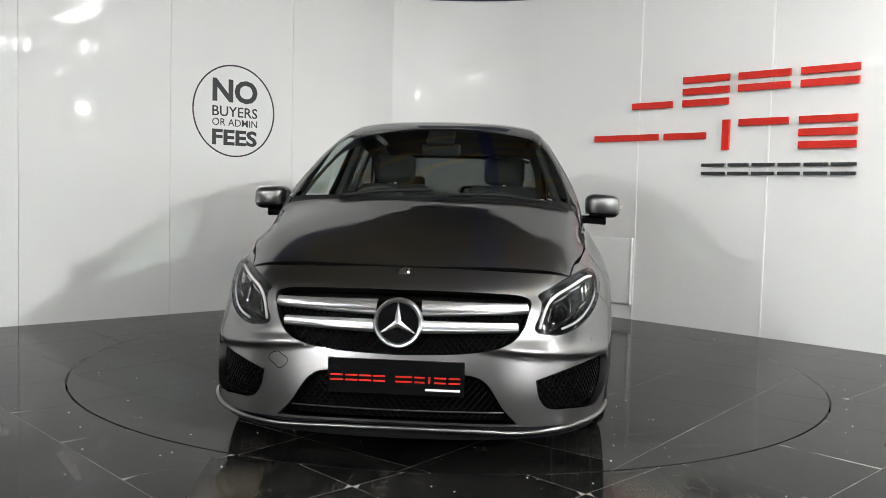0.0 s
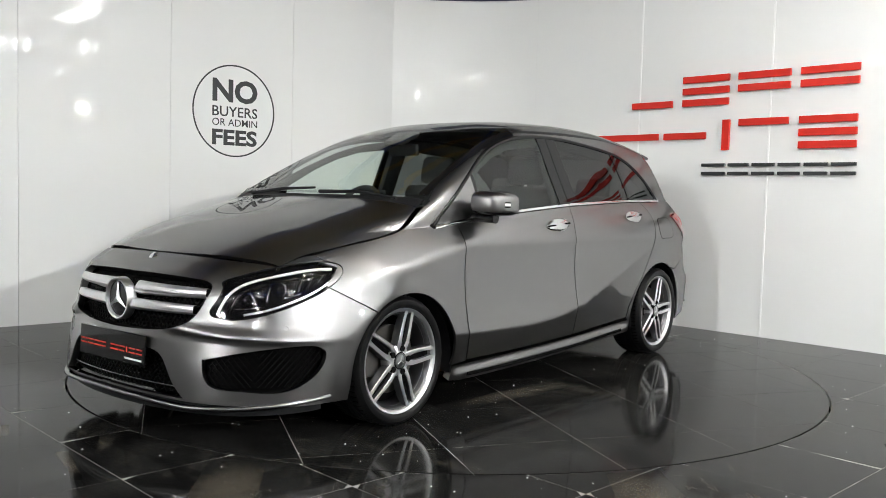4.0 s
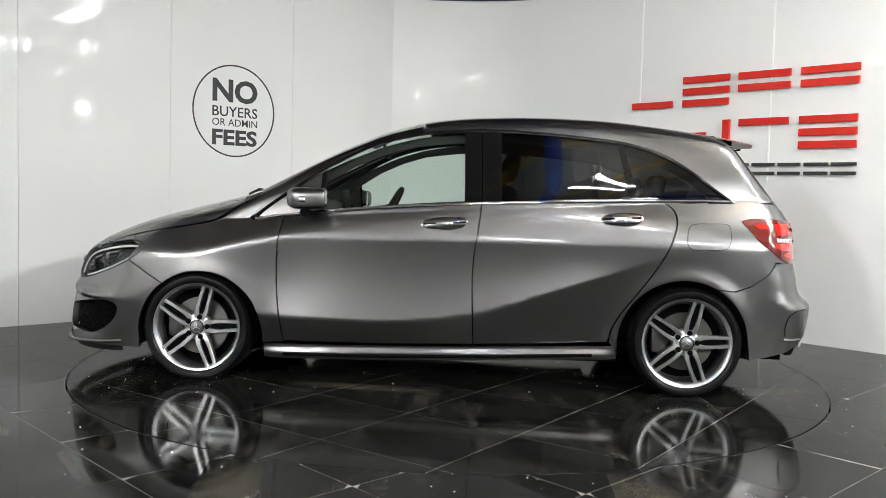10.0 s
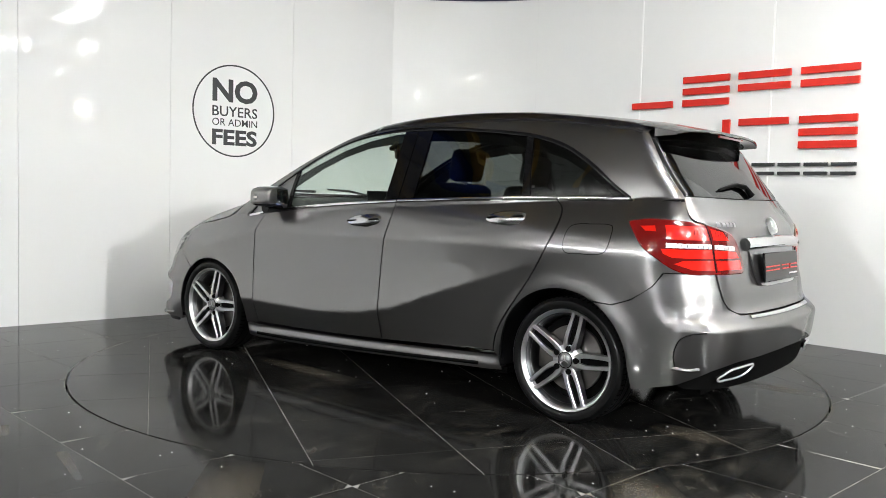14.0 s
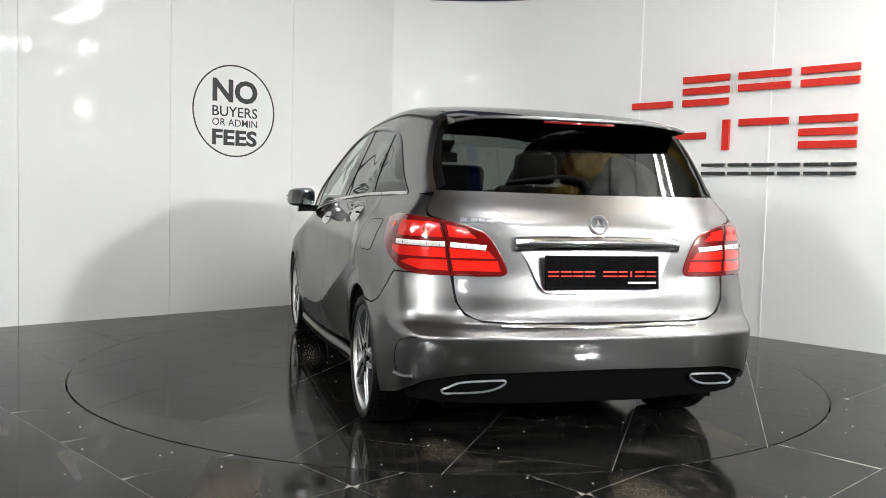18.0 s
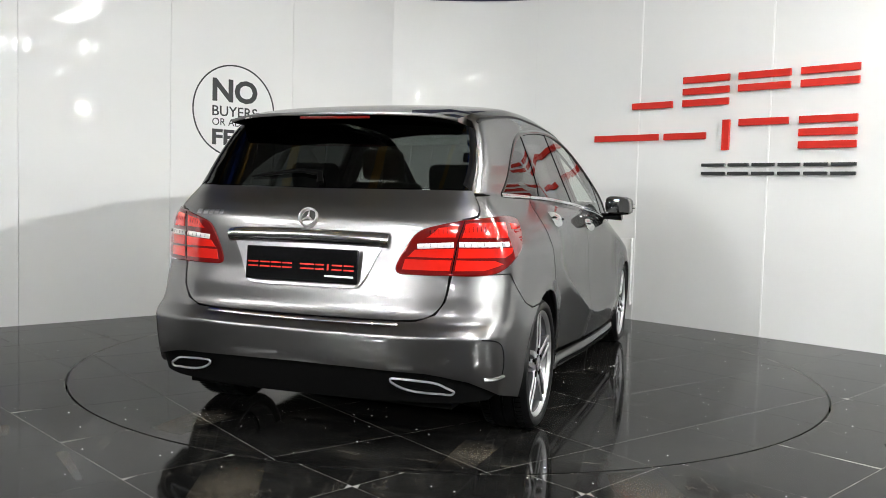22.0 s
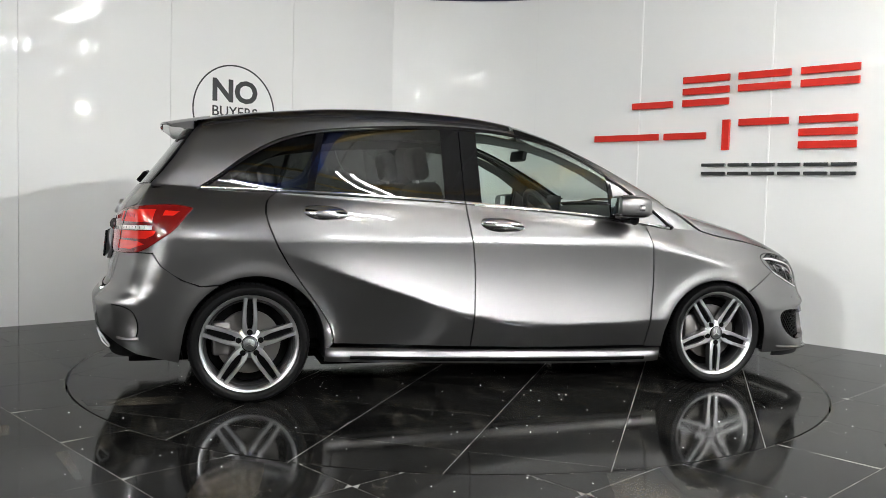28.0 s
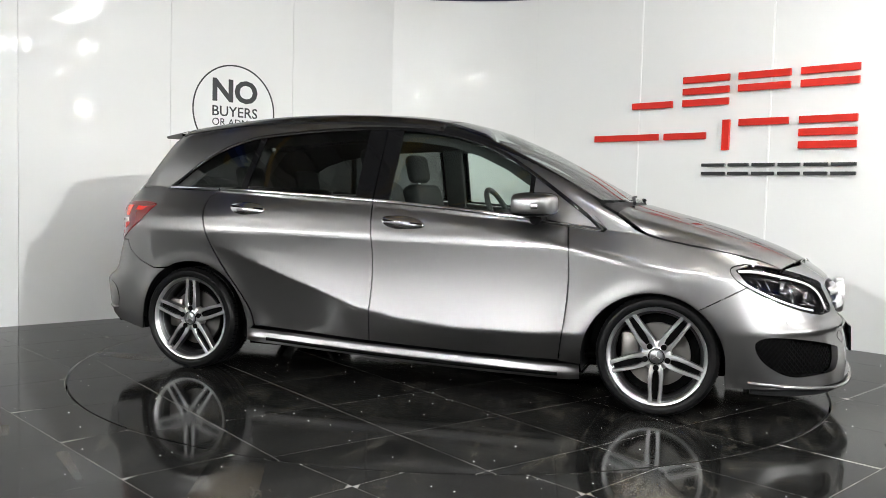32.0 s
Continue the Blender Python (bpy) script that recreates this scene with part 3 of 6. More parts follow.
# ---- the car's outer skin as one smooth field; x forward, y to its left, z up ----
def curve(*pts):
    """A smooth curve through (u, v) pairs that does not overshoot."""
    us, vs = np.array(pts, float).T
    if us[0] > us[-1]:
        us, vs = us[::-1], vs[::-1]
    h, d = np.diff(us), np.diff(vs) / np.diff(us)
    m = np.zeros(len(us))
    m[0], m[-1] = d[0], d[-1]
    for i in range(1, len(us) - 1):
        if d[i - 1] * d[i] > 0:
            w1, w2 = 2 * h[i] + h[i - 1], h[i] + 2 * h[i - 1]
            m[i] = (w1 + w2) / (w1 / d[i - 1] + w2 / d[i])

    def value(u):
        u = np.asarray(u, float)
        q = np.clip(u, us[0], us[-1])
        i = np.clip(np.searchsorted(us, q) - 1, 0, len(us) - 2)
        s = (q - us[i]) / h[i]
        a = (1 + 2 * s) * (1 - s) ** 2 * vs[i] + s * (1 - s) ** 2 * h[i] * m[i]
        b = s * s * (3 - 2 * s) * vs[i + 1] + s * s * (s - 1) * h[i] * m[i + 1]
        return a + b + np.where(u < us[0], (u - us[0]) * m[0], 0) + np.where(u > us[-1], (u - us[-1]) * m[-1], 0)
    return value


def smax(a, b, k):
    d = np.clip(0.5 + 0.5 * (a - b) / k, 0, 1)
    return b + (a - b) * d + k * d * (1 - d)


def smin(a, b, k):
    return -smax(-a, -b, k)


def step(a, b, x):
    s = np.clip((x - a) / (b - a), 0, 1)
    return s * s * (3 - 2 * s)


BELT = curve((1.3, 0.900), (1.05, 0.916), (0.5, 0.95), (0.0, 0.985), (-0.8, 1.03), (-1.3, 1.06), (-1.6, 1.077), (-2.1, 1.10))
WAIST = curve((2.3, 0.79), (2.0, 0.83), (1.8, 0.855), (1.6, 0.872), (1.3, 0.885), (0.8, 0.886), (0.0, 0.885), (-1.0, 0.886), (-1.5, 0.876), (-1.8, 0.848), (-2.0, 0.816), (-2.2, 0.766))
GLASS = curve((1.5, 0.73), (1.05, 0.785), (0.5, 0.815), (0.0, 0.82), (-0.8, 0.795), (-1.3, 0.75), (-1.6, 0.717), (-2.1, 0.66))
SECTION = curve((0.10, -0.035), (0.20, -0.018), (0.35, -0.006), (0.55, 0.0), (0.70, 0.001), (0.81, 0.0), (0.90, -0.022), (1.0, -0.06), (1.2, -0.15))
ROOF = curve((2.30, 0.56), (2.20, 0.68), (2.11, 0.750), (2.0, 0.812), (1.85, 0.867), (1.69, 0.92), (1.5, 0.972), (1.32, 1.018), (1.2, 1.05), (1.14, 1.075), (1.0, 1.15), (0.8, 1.258), (0.55, 1.380),
             (0.3, 1.475), (0.08, 1.522), (-0.2, 1.548), (-0.5, 1.555), (-0.85, 1.546), (-1.2, 1.515), (-1.5, 1.475), (-1.75, 1.428), (-2.0, 1.37))
CROWN = curve((2.3, 0.10), (1.6, 0.15), (1.1, 0.14), (0.5, 0.16), (0.0, 0.14), (-1.0, 0.10), (-2.0, 0.10))
NOSE = curve((0.05, 2.22), (0.115, 2.295), (0.16, 2.312), (0.29, 2.305), (0.43, 2.283), (0.5, 2.266), (0.63, 2.236), (0.70, 2.195), (0.75, 2.13), (0.82, 2.00), (0.95, 1.7))
TAIL = curve((0.15, -2.02), (0.2, -2.065), (0.27, -2.095), (0.37, -2.126), (0.46, -2.139), (0.498, -2.1425), (0.508, -2.140), (0.516, -2.133), (0.53, -2.120), (0.56, -2.086), (0.60, -2.068), (0.66, -2.059), (0.70, -2.050), (0.74, -2.041), (0.86, -2.028), (0.95, -2.012), (1.0, -1.985), (1.073, -1.925), (1.2, -1.825), (1.36, -1.705), (1.5, -1.60))
CREASE = curve((1.3, 0.42), (0.9, 0.385), (0.4, 0.372), (0.1, 0.385), (-0.2, 0.43), (-0.6, 0.56), (-0.9, 0.66), (-1.2, 0.76), (-1.5, 0.84))


FRONT_ARCH, REAR_ARCH = (1.327, 0.268, 0.350), (-1.324, 0.295, 0.350)
UPPER = curve((1.6, 0.735), (1.45, 0.755), (0.9, 0.792), (0.38, 0.808), (-0.24, 0.820), (-0.75, 0.826), (-1.4, 0.828))


def half_width(x, z):
    low = WAIST(x) + SECTION(z)
    zc, zu = CREASE(x), UPPER(x)
    # below the lower crease the side tucks in; between the creases it is a shallow scoop
    fade = step(1.40, 0.95, x) * step(-1.55, -0.75, x)
    under = 0.5 * (zc - z + np.sqrt((zc - z) ** 2 + 0.00012))
    low = low - 0.092 * fade * (1 - np.exp(-under / 0.42))
    span = np.maximum(zu - zc, 0.03)
    mid = (2 * z - zc - zu) / span
    mid = smin(smax(mid, -1.0 + 0 * mid, 0.05), 1.0 + 0 * mid, 0.05)
    low = low - (0.014 * (1 - mid * mid) + 0.020 * mid) * np.minimum(span / 0.42, 1) * step(1.30, 0.7, x) * step(-1.25, -0.7, x)
    # rolled-out lips round the wheel arches
    for cx, cz, r in (FRONT_ARCH, REAR_ARCH):
        away = np.hypot(x - cx, z - cz)
        low = low + 0.009 * np.exp(-(np.maximum(away - r, 0) / 0.055) ** 2) * step(0.16, 0.30, z)
    dz = z - BELT(x)
    up = GLASS(x) - np.where(dz > 0, 0.16 * dz + 0.60 * dz * dz, 0.80 * dz)
    return smin(low, up, 0.025)


def sag(x, y):
    """How far the top falls away to the sides: nearly flat in the middle, rounded towards the edges."""
    y = np.abs(y)
    bonnet, roof = step(0.95, 1.25, x), step(0.35, 0.05, x)
    keep = 1 - 0.6 * np.maximum(bonnet, roof)
    return CROWN(x) * (keep * y ** 2 + (1.07 * bonnet + 1.85 * roof) * y ** 4)


def skin(x, y, z):
    """Below zero inside the body, above it outside."""
    y = np.abs(y)
    side = y - half_width(x, z)
    top = z - (ROOF(x) - sag(x, y))
    front = (x - (NOSE(z) - 0.28 * y ** 2 - (0.75 + 0.35 * step(0.4, 0.7, z)) * y ** 6)) * 0.9
    rear = (TAIL(z) + 0.10 * y ** 2 + (0.36 + 0.06 * step(0.5, 0.75, z)) * y ** 6 - x) * 0.9
    g = smax(side, top, 0.06)
    g = smax(g, front, 0.05)
    return smax(g, rear, 0.07)


def meet(start, way, far=2.0, steps=70):
    """Where rays from outside first meet the skin; far: how long they are."""
    start, way = np.asarray(start, float), np.asarray(way, float)
    d = np.zeros(len(start))
    for k in range(steps):
        g = skin(*(start + way * d[:, None]).T)
        d = np.clip(d + 0.8 * g, 0, far)
        if k > 10 and np.abs(g).max() < 2e-5:
            break
    return start + way * d[:, None], d >= far


def normals(p):
    e = 0.004
    g = np.stack([skin(*(p + e * a).T) - skin(*(p - e * a).T) for a in np.eye(3)], 1)
    return g / np.maximum(np.linalg.norm(g, axis=1), 1e-9)[:, None]


def onto(kind, uv):
    """Lays points of a flat pattern on the skin. kind: side (x, z), top (x, y), nose or tail (degrees round an upright axis, z)."""
    u, v = np.asarray(uv, float).T
    o = np.zeros(len(u))
    if kind == "side":
        start, way = np.stack([u, o + 1.2, v], 1), np.tile([0.0, -1, 0], (len(u), 1))
    elif kind == "top":
        start, way = np.stack([u, v, o + 2.0], 1), np.tile([0.0, 0, -1], (len(u), 1))
    else:
        sx = 1 if kind == "nose" else -1
        a = np.radians(u)
        way = np.stack([-sx * np.cos(a), -np.sin(a), o], 1)
        start = np.stack([o + sx * 1.1, o, v], 1) - way * 1.6
    p, miss = meet(start, way, 1.6)
    return p


# ---- laying panels on the skin ----
DEG = 0.020  # metres a degree of the nose and tail patterns is worth


def loop(*pts, n=7, closed=True):
    """A line through points (u, v) or, at corners, (u, v, 1): smooth at the others, straight between corners."""
    m = len(pts)
    out = []
    unit = DEG if max(abs(q[0]) for q in pts) > 5 else 1.0  # patterns in degrees
    pts = [(q[0] * unit, *q[1:]) for q in pts]
    for i in range(m if closed else m - 1):
        a, b = pts[i], pts[(i + 1) % m]
        pa, pb = np.array(a[:2], float), np.array(b[:2], float)
        ca, cb = len(a) > 2 or (not closed and i == 0), len(b) > 2 or (not closed and i == m - 2)
        if ca and cb:
            out += [pa + (pb - pa) * k / n for k in range(n)]
            continue
        before, after = np.array(pts[i - 1][:2], float), np.array(pts[(i + 2) % m][:2], float)
        seg = np.linalg.norm(pb - pa)
        ta = pb - pa if ca else (pb - before) / max(np.linalg.norm(pb - before), 1e-9) * seg
        tb = pb - pa if cb else (after - pa) / max(np.linalg.norm(after - pa), 1e-9) * seg
        for k in range(n):
            s = k / n
            out.append((2 * s ** 3 - 3 * s * s + 1) * pa + (s ** 3 - 2 * s * s + s) * ta + (3 * s * s - 2 * s ** 3) * pb + (s ** 3 - s * s) * tb)
    if not closed:
        out.append(np.array(pts[-1][:2], float))
    return np.array(out) / np.array([unit, 1.0])


def arc(cx, cz, r, a0, a1, n=24):
    return [(cx + r * math.cos(radians(a0 + (a1 - a0) * k / n)), cz + r * math.sin(radians(a0 + (a1 - a0) * k / n))) for k in range(n + 1)]


def round_pattern(kind, side_pts):
    """The same places, given on the side pattern, in the nose or tail pattern."""
    p = onto("side", np.array(side_pts, float))
    sx = 1 if kind == "nose" else -1
    return [(math.degrees(math.atan2(q[1], sx * (q[0] - sx * 1.1))), q[2]) for q in p]


def scale_of(kind):
    return np.array([DEG, 1.0]) if kind in ("nose", "tail") else np.ones(2)


def shrink(pts, by):
    """Draws an outline in by a little, for the gap between panels."""
    a = np.roll(pts, 1, 0)
    b = np.roll(pts, -1, 0)
    t = b - a
    n = np.stack([-t[:, 1], t[:, 0]], 1)
    n /= np.maximum(np.linalg.norm(n, axis=1), 1e-9)[:, None]
    area = np.sum(pts[:, 0] * b[:, 1] - b[:, 0] * pts[:, 1])
    return pts + n * by * (1 if area > 0 else -1)


def flat_cells(outline, holes, cell):
    """Cuts an outline with holes into small cells; returns places and faces."""
    from mathutils.geometry import tessellate_polygon
    loops = [[Vector((x, y, 0)) for x, y in o] for o in [outline] + holes]
    tris = tessellate_polygon(loops)
    pts = [p for o in loops for p in o]
    bm = bmesh.new()
    vs = [bm.verts.new(p) for p in pts]
    for t in tris:
        try:
            f = bm.faces.new([vs[i] for i in t])
            if f.calc_area() < 1e-10:
                bm.faces.remove(f)
        except ValueError:
            pass
    lo, hi = outline.min(0), outline.max(0)
    for axis in (0, 1):
        count = int((hi[axis] - lo[axis]) / cell)
        for k in range(1, count + 1):
            at = [0, 0, 0]
            at[axis] = lo[axis] + k * (hi[axis] - lo[axis]) / (count + 1)
            no = [0, 0, 0]
            no[axis] = 1
            bmesh.ops.bisect_plane(bm, geom=bm.verts[:] + bm.edges[:] + bm.faces[:], plane_co=at, plane_no=no, dist=1e-5)
    bmesh.ops.recalc_face_normals(bm, faces=bm.faces[:])
    bm.verts.index_update()
    uv = np.array([v.co[:2] for v in bm.verts])
    faces = []
    for f in bm.faces:
        idx = [v.index for v in f.verts]
        q = uv[idx]
        if np.sum(q[:, 0] * np.roll(q[:, 1], -1) - np.roll(q[:, 0], -1) * q[:, 1]) < 0:
            idx.reverse()
        faces.append(idx)
    edges = {}
    for f in faces:
        for a, b in zip(f, f[1:] + f[:1]):
            edges[(a, b)] = edges.get((a, b), 0) + 1
    rim = [e for e in edges if (e[1], e[0]) not in edges]
    bm.free()
    return uv, faces, rim


def skin_mesh(name, p, n, faces, rim, depth, mat, parent, label, hand):
    """A sheet with a folded rim; hand: 1 for the car's left side or the middle, -1 mirrored."""
    p, n = p.copy(), n.copy()
    p[:, 1] *= hand
    n[:, 1] *= hand
    q = p[faces[0]]
    face_n = np.cross(q[1] - q[0], q[2] - q[1]) if len(q) > 2 else np.zeros(3)
    total = 0.0
    for f in faces[:: max(1, len(faces) // 40)]:
        q = p[f]
        total += float(np.dot(np.cross(q[1] - q[0], q[2] - q[0]), n[f[0]]))
    if total < 0:
        faces = [f[::-1] for f in faces]
        rim = [(b, a) for a, b in rim]
    k = len(p)
    back = {}
    verts = list(map(tuple, p))
    front_dup = {}
    for a, b in rim:
        for v in (a, b):
            if v not in back:
                front_dup[v] = len(verts)
                verts.append(tuple(p[v]))
                back[v] = len(verts)
                verts.append(tuple(p[v] - n[v] * depth))
    allf = [tuple(f) for f in faces] + [(front_dup[b], front_dup[a], back[a], back[b]) for a, b in rim]
    me = bpy.data.meshes.new(name)
    me.from_pydata(verts, [], allf)
    me.update()
    me.polygons.foreach_set("use_smooth", [i < len(faces) for i in range(len(allf))])
    me.update()
    loops = np.zeros((len(me.loops), 3))
    vi = np.zeros(len(me.loops), int)
    me.loops.foreach_get("vertex_index", vi)
    inner = vi < k
    loops[inner] = n[vi[inner]]
    for poly in me.polygons:
        if poly.index >= len(faces):
            loops[poly.loop_start:poly.loop_start + poly.loop_total] = poly.normal
    me.normals_split_custom_set([tuple(v) for v in loops])
    me.materials.append(mat)
    ob = new(name, me)
    ob.parent = parent
    if label:
        ob["label"] = label
    return ob


def panel(name, kind, outline, mat, parent, label="", holes=(), lift=0.0, depth=0.014, cell=0.05, gap=0.0004, both=False, shape=None):
    """A body panel: an outline of a pattern laid on the skin. both: also its mirror image. Returns one object, or two."""
    sc = scale_of(kind)
    edge = shrink(np.array(outline) * sc, gap)
    cut = [shrink(np.array(h) * sc, -gap) for h in holes]
    uv, faces, rim = flat_cells(edge, cut, cell)
    p = onto(kind, uv / sc)
    n = normals(p)
    if shape:
        e = 0.004
        g = np.stack([(shape(p + e * ax) - shape(p - e * ax)) / (2 * e) for ax in np.eye(3)], 1)
        p = p + n * shape(p)[:, None]
        n = n - (g - np.sum(g * n, 1)[:, None] * n)
        n /= np.linalg.norm(n, axis=1)[:, None]
    else:
        p = p + n * lift
    one = skin_mesh(name, p, n, faces, rim, depth, mat, parent if not isinstance(parent, tuple) else parent[0], label, 1)
    if not both:
        return one
    return one, skin_mesh(name, p, n, faces, rim, depth, mat, parent if not isinstance(parent, tuple) else parent[1], label, -1)


def bead(name, kind, line, wide, high, mat, parent, label="", closed=False, lift=0.0, both=False, steps=5):
    """A slim moulding along a line of a pattern."""
    sc = scale_of(kind)
    pts = np.array(line) * sc
    if closed:
        t = np.roll(pts, -1, 0) - np.roll(pts, 1, 0)
    else:
        t = np.gradient(pts, axis=0)
    perp = np.stack([-t[:, 1], t[:, 0]], 1)
    perp /= np.maximum(np.linalg.norm(perp, axis=1), 1e-9)[:, None]
    ks = np.cos(np.linspace(math.pi, 0, steps))
    rows = []
    for k in ks:
        q = onto(kind, (pts + perp * wide / 2 * k) / sc)
        rows.append(q + normals(q) * (lift + high * math.sqrt(max(0, 1 - k * k)) - 0.001))
    base = onto(kind, pts / sc)
    nb = normals(base)
    rows.append(base + nb * (lift - 0.004))
    rows = np.array(rows)
    made = []
    for hand in (1, -1) if both else (1,):
        bm = bmesh.new()
        grid = [[bm.verts.new((q[0], q[1] * hand, q[2])) for q in r] for r in rows]
        m, c = len(grid), len(grid[0])
        for i in range(m):
            for j in range(c if closed else c - 1):
                bm.faces.new((grid[i][j], grid[(i + 1) % m][j], grid[(i + 1) % m][(j + 1) % c], grid[i][(j + 1) % c]))
        if not closed:
            bm.faces.new([g[0] for g in grid])
            bm.faces.new([g[-1] for g in grid])
        par = parent[0 if hand == 1 else 1] if isinstance(parent, tuple) else parent
        made.append(part(name, bm, mat, par, label))
    return tuple(made) if both else made[0]


def mirror_pts(pts):
    """Closes a half outline of a nose, tail or top pattern, given from the middle out and back to the middle."""
    pts = np.array(pts)
    return np.concatenate([pts, (pts * np.array([-1, 1]))[::-1][1:-1] if abs(pts[0][0]) < 1e-6 and abs(pts[-1][0]) < 1e-6 else (pts * np.array([-1, 1]))[::-1]])


def mirror_top(pts):
    pts = np.array(pts)
    return np.concatenate([pts, (pts * np.array([1, -1]))[::-1][1:-1]])


# ---- the car ----
car = thing("car", "dark grey metallic five-door hatchback parked on the turntable", "car")

WINDOW_TOP = [(1.052, 0.918), (0.988, 0.978), (0.81, 1.108), (0.689, 1.190), (0.534, 1.286), (0.376, 1.358), (0.184, 1.410), (-0.043, 1.439), (-0.339, 1.446), (-0.603, 1.433), (-0.87, 1.408), (-1.039, 1.384), (-1.206, 1.333), (-1.369, 1.242), (-1.498, 1.143), (-1.589, 1.080)]
SILL_LINE = [(1.053, 0.908), (0.88, 0.932), (0.562, 0.970), (0.193, 1.001), (-0.216, 1.030), (-0.57, 1.046), (-0.967, 1.061), (-1.589, 1.073)]
top_of_glass = curve(*WINDOW_TOP)
sill_of_glass = curve(*SILL_LINE)


def along(f, xs):
    return [(x, float(f(x))) for x in xs]


def build_sides():
    fa = arc(*FRONT_ARCH, 53, 186)
    wing = loop((0.864, 0.240, 1), (0.895, 0.464), (0.907, 0.646), (0.901, 0.796), (0.884, 0.928, 1), (1.060, 0.903, 1), (1.078, 0.920, 1), (0.995, 1.000, 1), (1.030, 1.040, 1), (1.12, 0.990), (1.25, 0.905), (1.426, 0.861), (1.639, 0.826),
                (1.765, 0.795, 1), (1.700, 0.745, 1), (1.768, 0.670, 1), (1.66, 0.612), (1.536, 0.546, 1))
    wing = np.concatenate([wing[:-6], fa[1:], [(0.978, 0.240)]])
    panel("front_wing", "side", wing, PAINT, car, "grey metallic front wing", both=True, cell=0.024)
    tip = round_pattern("nose", [(1.765, 0.795), (1.700, 0.745)])
    tip_edge = np.array([(39.0, 0.7455), (41.3, 0.768), (43.9, 0.788)] + [tip[0], tip[1]] + [(53.0, 0.757), (51.5, 0.767), (47.5, 0.7725), (42.0, 0.7595)])
    panel("wing_tip", "nose", tip_edge, PAINT, car, "grey metallic wing edge over the headlight", both=True, gap=0.0005)
    f_door = loop((0.860, 0.246, 1), (0.889, 0.464), (0.901, 0.646), (0.895, 0.796), (0.879, 0.925, 1), (0.562, 0.962), (0.193, 0.993), (-0.210, 1.022, 1), (-0.204, 0.942), (-0.178, 0.757), (-0.171, 0.602), (-0.186, 0.262, 1), (0.36, 0.248))
    fd = panel("front_door", "side", f_door, PAINT, car, "grey metallic front door", both=True, cell=0.024)
    r_door = loop((-0.192, 0.262, 1), (-0.177, 0.602), (-0.184, 0.757), (-0.210, 0.942), (-0.216, 1.022, 1), (-0.57, 1.038), (-0.967, 1.053), (-1.217, 1.060, 1), (-1.262, 1.02), (-1.272, 0.951), (-1.244, 0.857), (-1.189, 0.745), (-1.103, 0.615),
                  (-0.995, 0.470), (-0.940, 0.373), (-0.922, 0.292, 1))
    rd = panel("rear_door", "side", r_door, PAINT, car, "grey metallic rear door", both=True, cell=0.024)
    # rear quarter, round the corner to the tailgate
    side_edge = loop((-1.226, 1.060, 1), (-1.270, 1.02), (-1.280, 0.951), (-1.252, 0.857), (-1.197, 0.745), (-1.111, 0.615), (-1.003, 0.470), (-0.948, 0.373), (-0.930, 0.292, 1), (-0.973, 0.245, 1), n=5, closed=True)[:-5]
    low = round_pattern("tail", list(side_edge))
    rear = loop((61.0, 0.594, 1), (56.3, 0.625), (51.8, 0.689), (49.4, 0.753, 1), (43.0, 0.752, 1), (36.0, 0.752, 1), (38.6, 0.97, 1), (42.3, 0.99), (42.5, 1.085, 1), n=5, closed=True)[:-5]
    belt = round_pattern("tail", [(-1.70, 1.074), (-1.6, 1.066), (-1.45, 1.062), (-1.3, 1.060)])
    a = round_pattern("tail", arc(*REAR_ARCH, -8, 118, 30))
    quarter = np.array(low + a + list(map(tuple, rear)) + belt)
    panel("rear_quarter", "tail", quarter, PAINT, car, "grey metallic rear quarter panel", both=True, cell=0.024)
    # pillars and roof edge in one sweep above the windows
    upper = [(1.035, 1.047), (0.93, 1.118), (0.8, 1.187), (0.6, 1.290), (0.4, 1.374), (0.2, 1.430), (0.0, 1.462), (-0.25, 1.488), (-0.5, 1.497), (-0.85, 1.490), (-1.2, 1.462), (-1.5, 1.420), (-1.60, 1.400)]
    lower = [(-1.835, 1.0795), (-1.62, 1.0618)] + WINDOW_TOP[::-1][:-1] + [(1.068, 0.925), (0.999, 0.997)]
    panel("side_frame", "side", loop(*[(*q, 1) if i in (0, 12) else q for i, q in enumerate(upper)], *[(*q, 1) if i in (0, 1, 2, 17, 18) else q for i, q in enumerate(lower)], n=4), PAINT, car, "grey metallic roof edge and pillars", both=True)
    inner = [(1.02, 0.945)] + [(x - 0.02 * (x > 0.3), z - 0.050) for x, z in WINDOW_TOP[1:-2]] + [(-1.50, 1.085)]
    trim = [(0.98, 1.06), (0.8, 1.17), (0.6, 1.275), (0.4, 1.36), (0.2, 1.418), (0.0, 1.450), (-0.5, 1.482), (-0.85, 1.475), (-1.2, 1.448), (-1.5, 1.40), (-1.70, 1.20), (-1.66, 1.085)]
    panel("pillar_trim", "side", np.array(inner + trim[::-1]), TRIM_DARK, car, "dark inner pillar trim", lift=-0.05, depth=0.004, both=True, gap=0.0, cell=0.08)
    # sills
    sill = loop((0.970, 0.228, 1), (0.36, 0.236), (-0.3, 0.250), (-0.967, 0.272, 1), (-0.975, 0.200, 1), (-0.3, 0.180), (0.36, 0.160), (0.972, 0.152, 1))
    panel("side_skirt", "side", sill, PAINT, car, "grey metallic side skirt", both=True, shape=lambda p: 0.004 + 0.018 * step(0.0, 0.036, 0.236 - 0.022 * p[:, 0] - p[:, 2]) * step(1.0, 0.9, np.abs(p[:, 0])), depth=0.05)
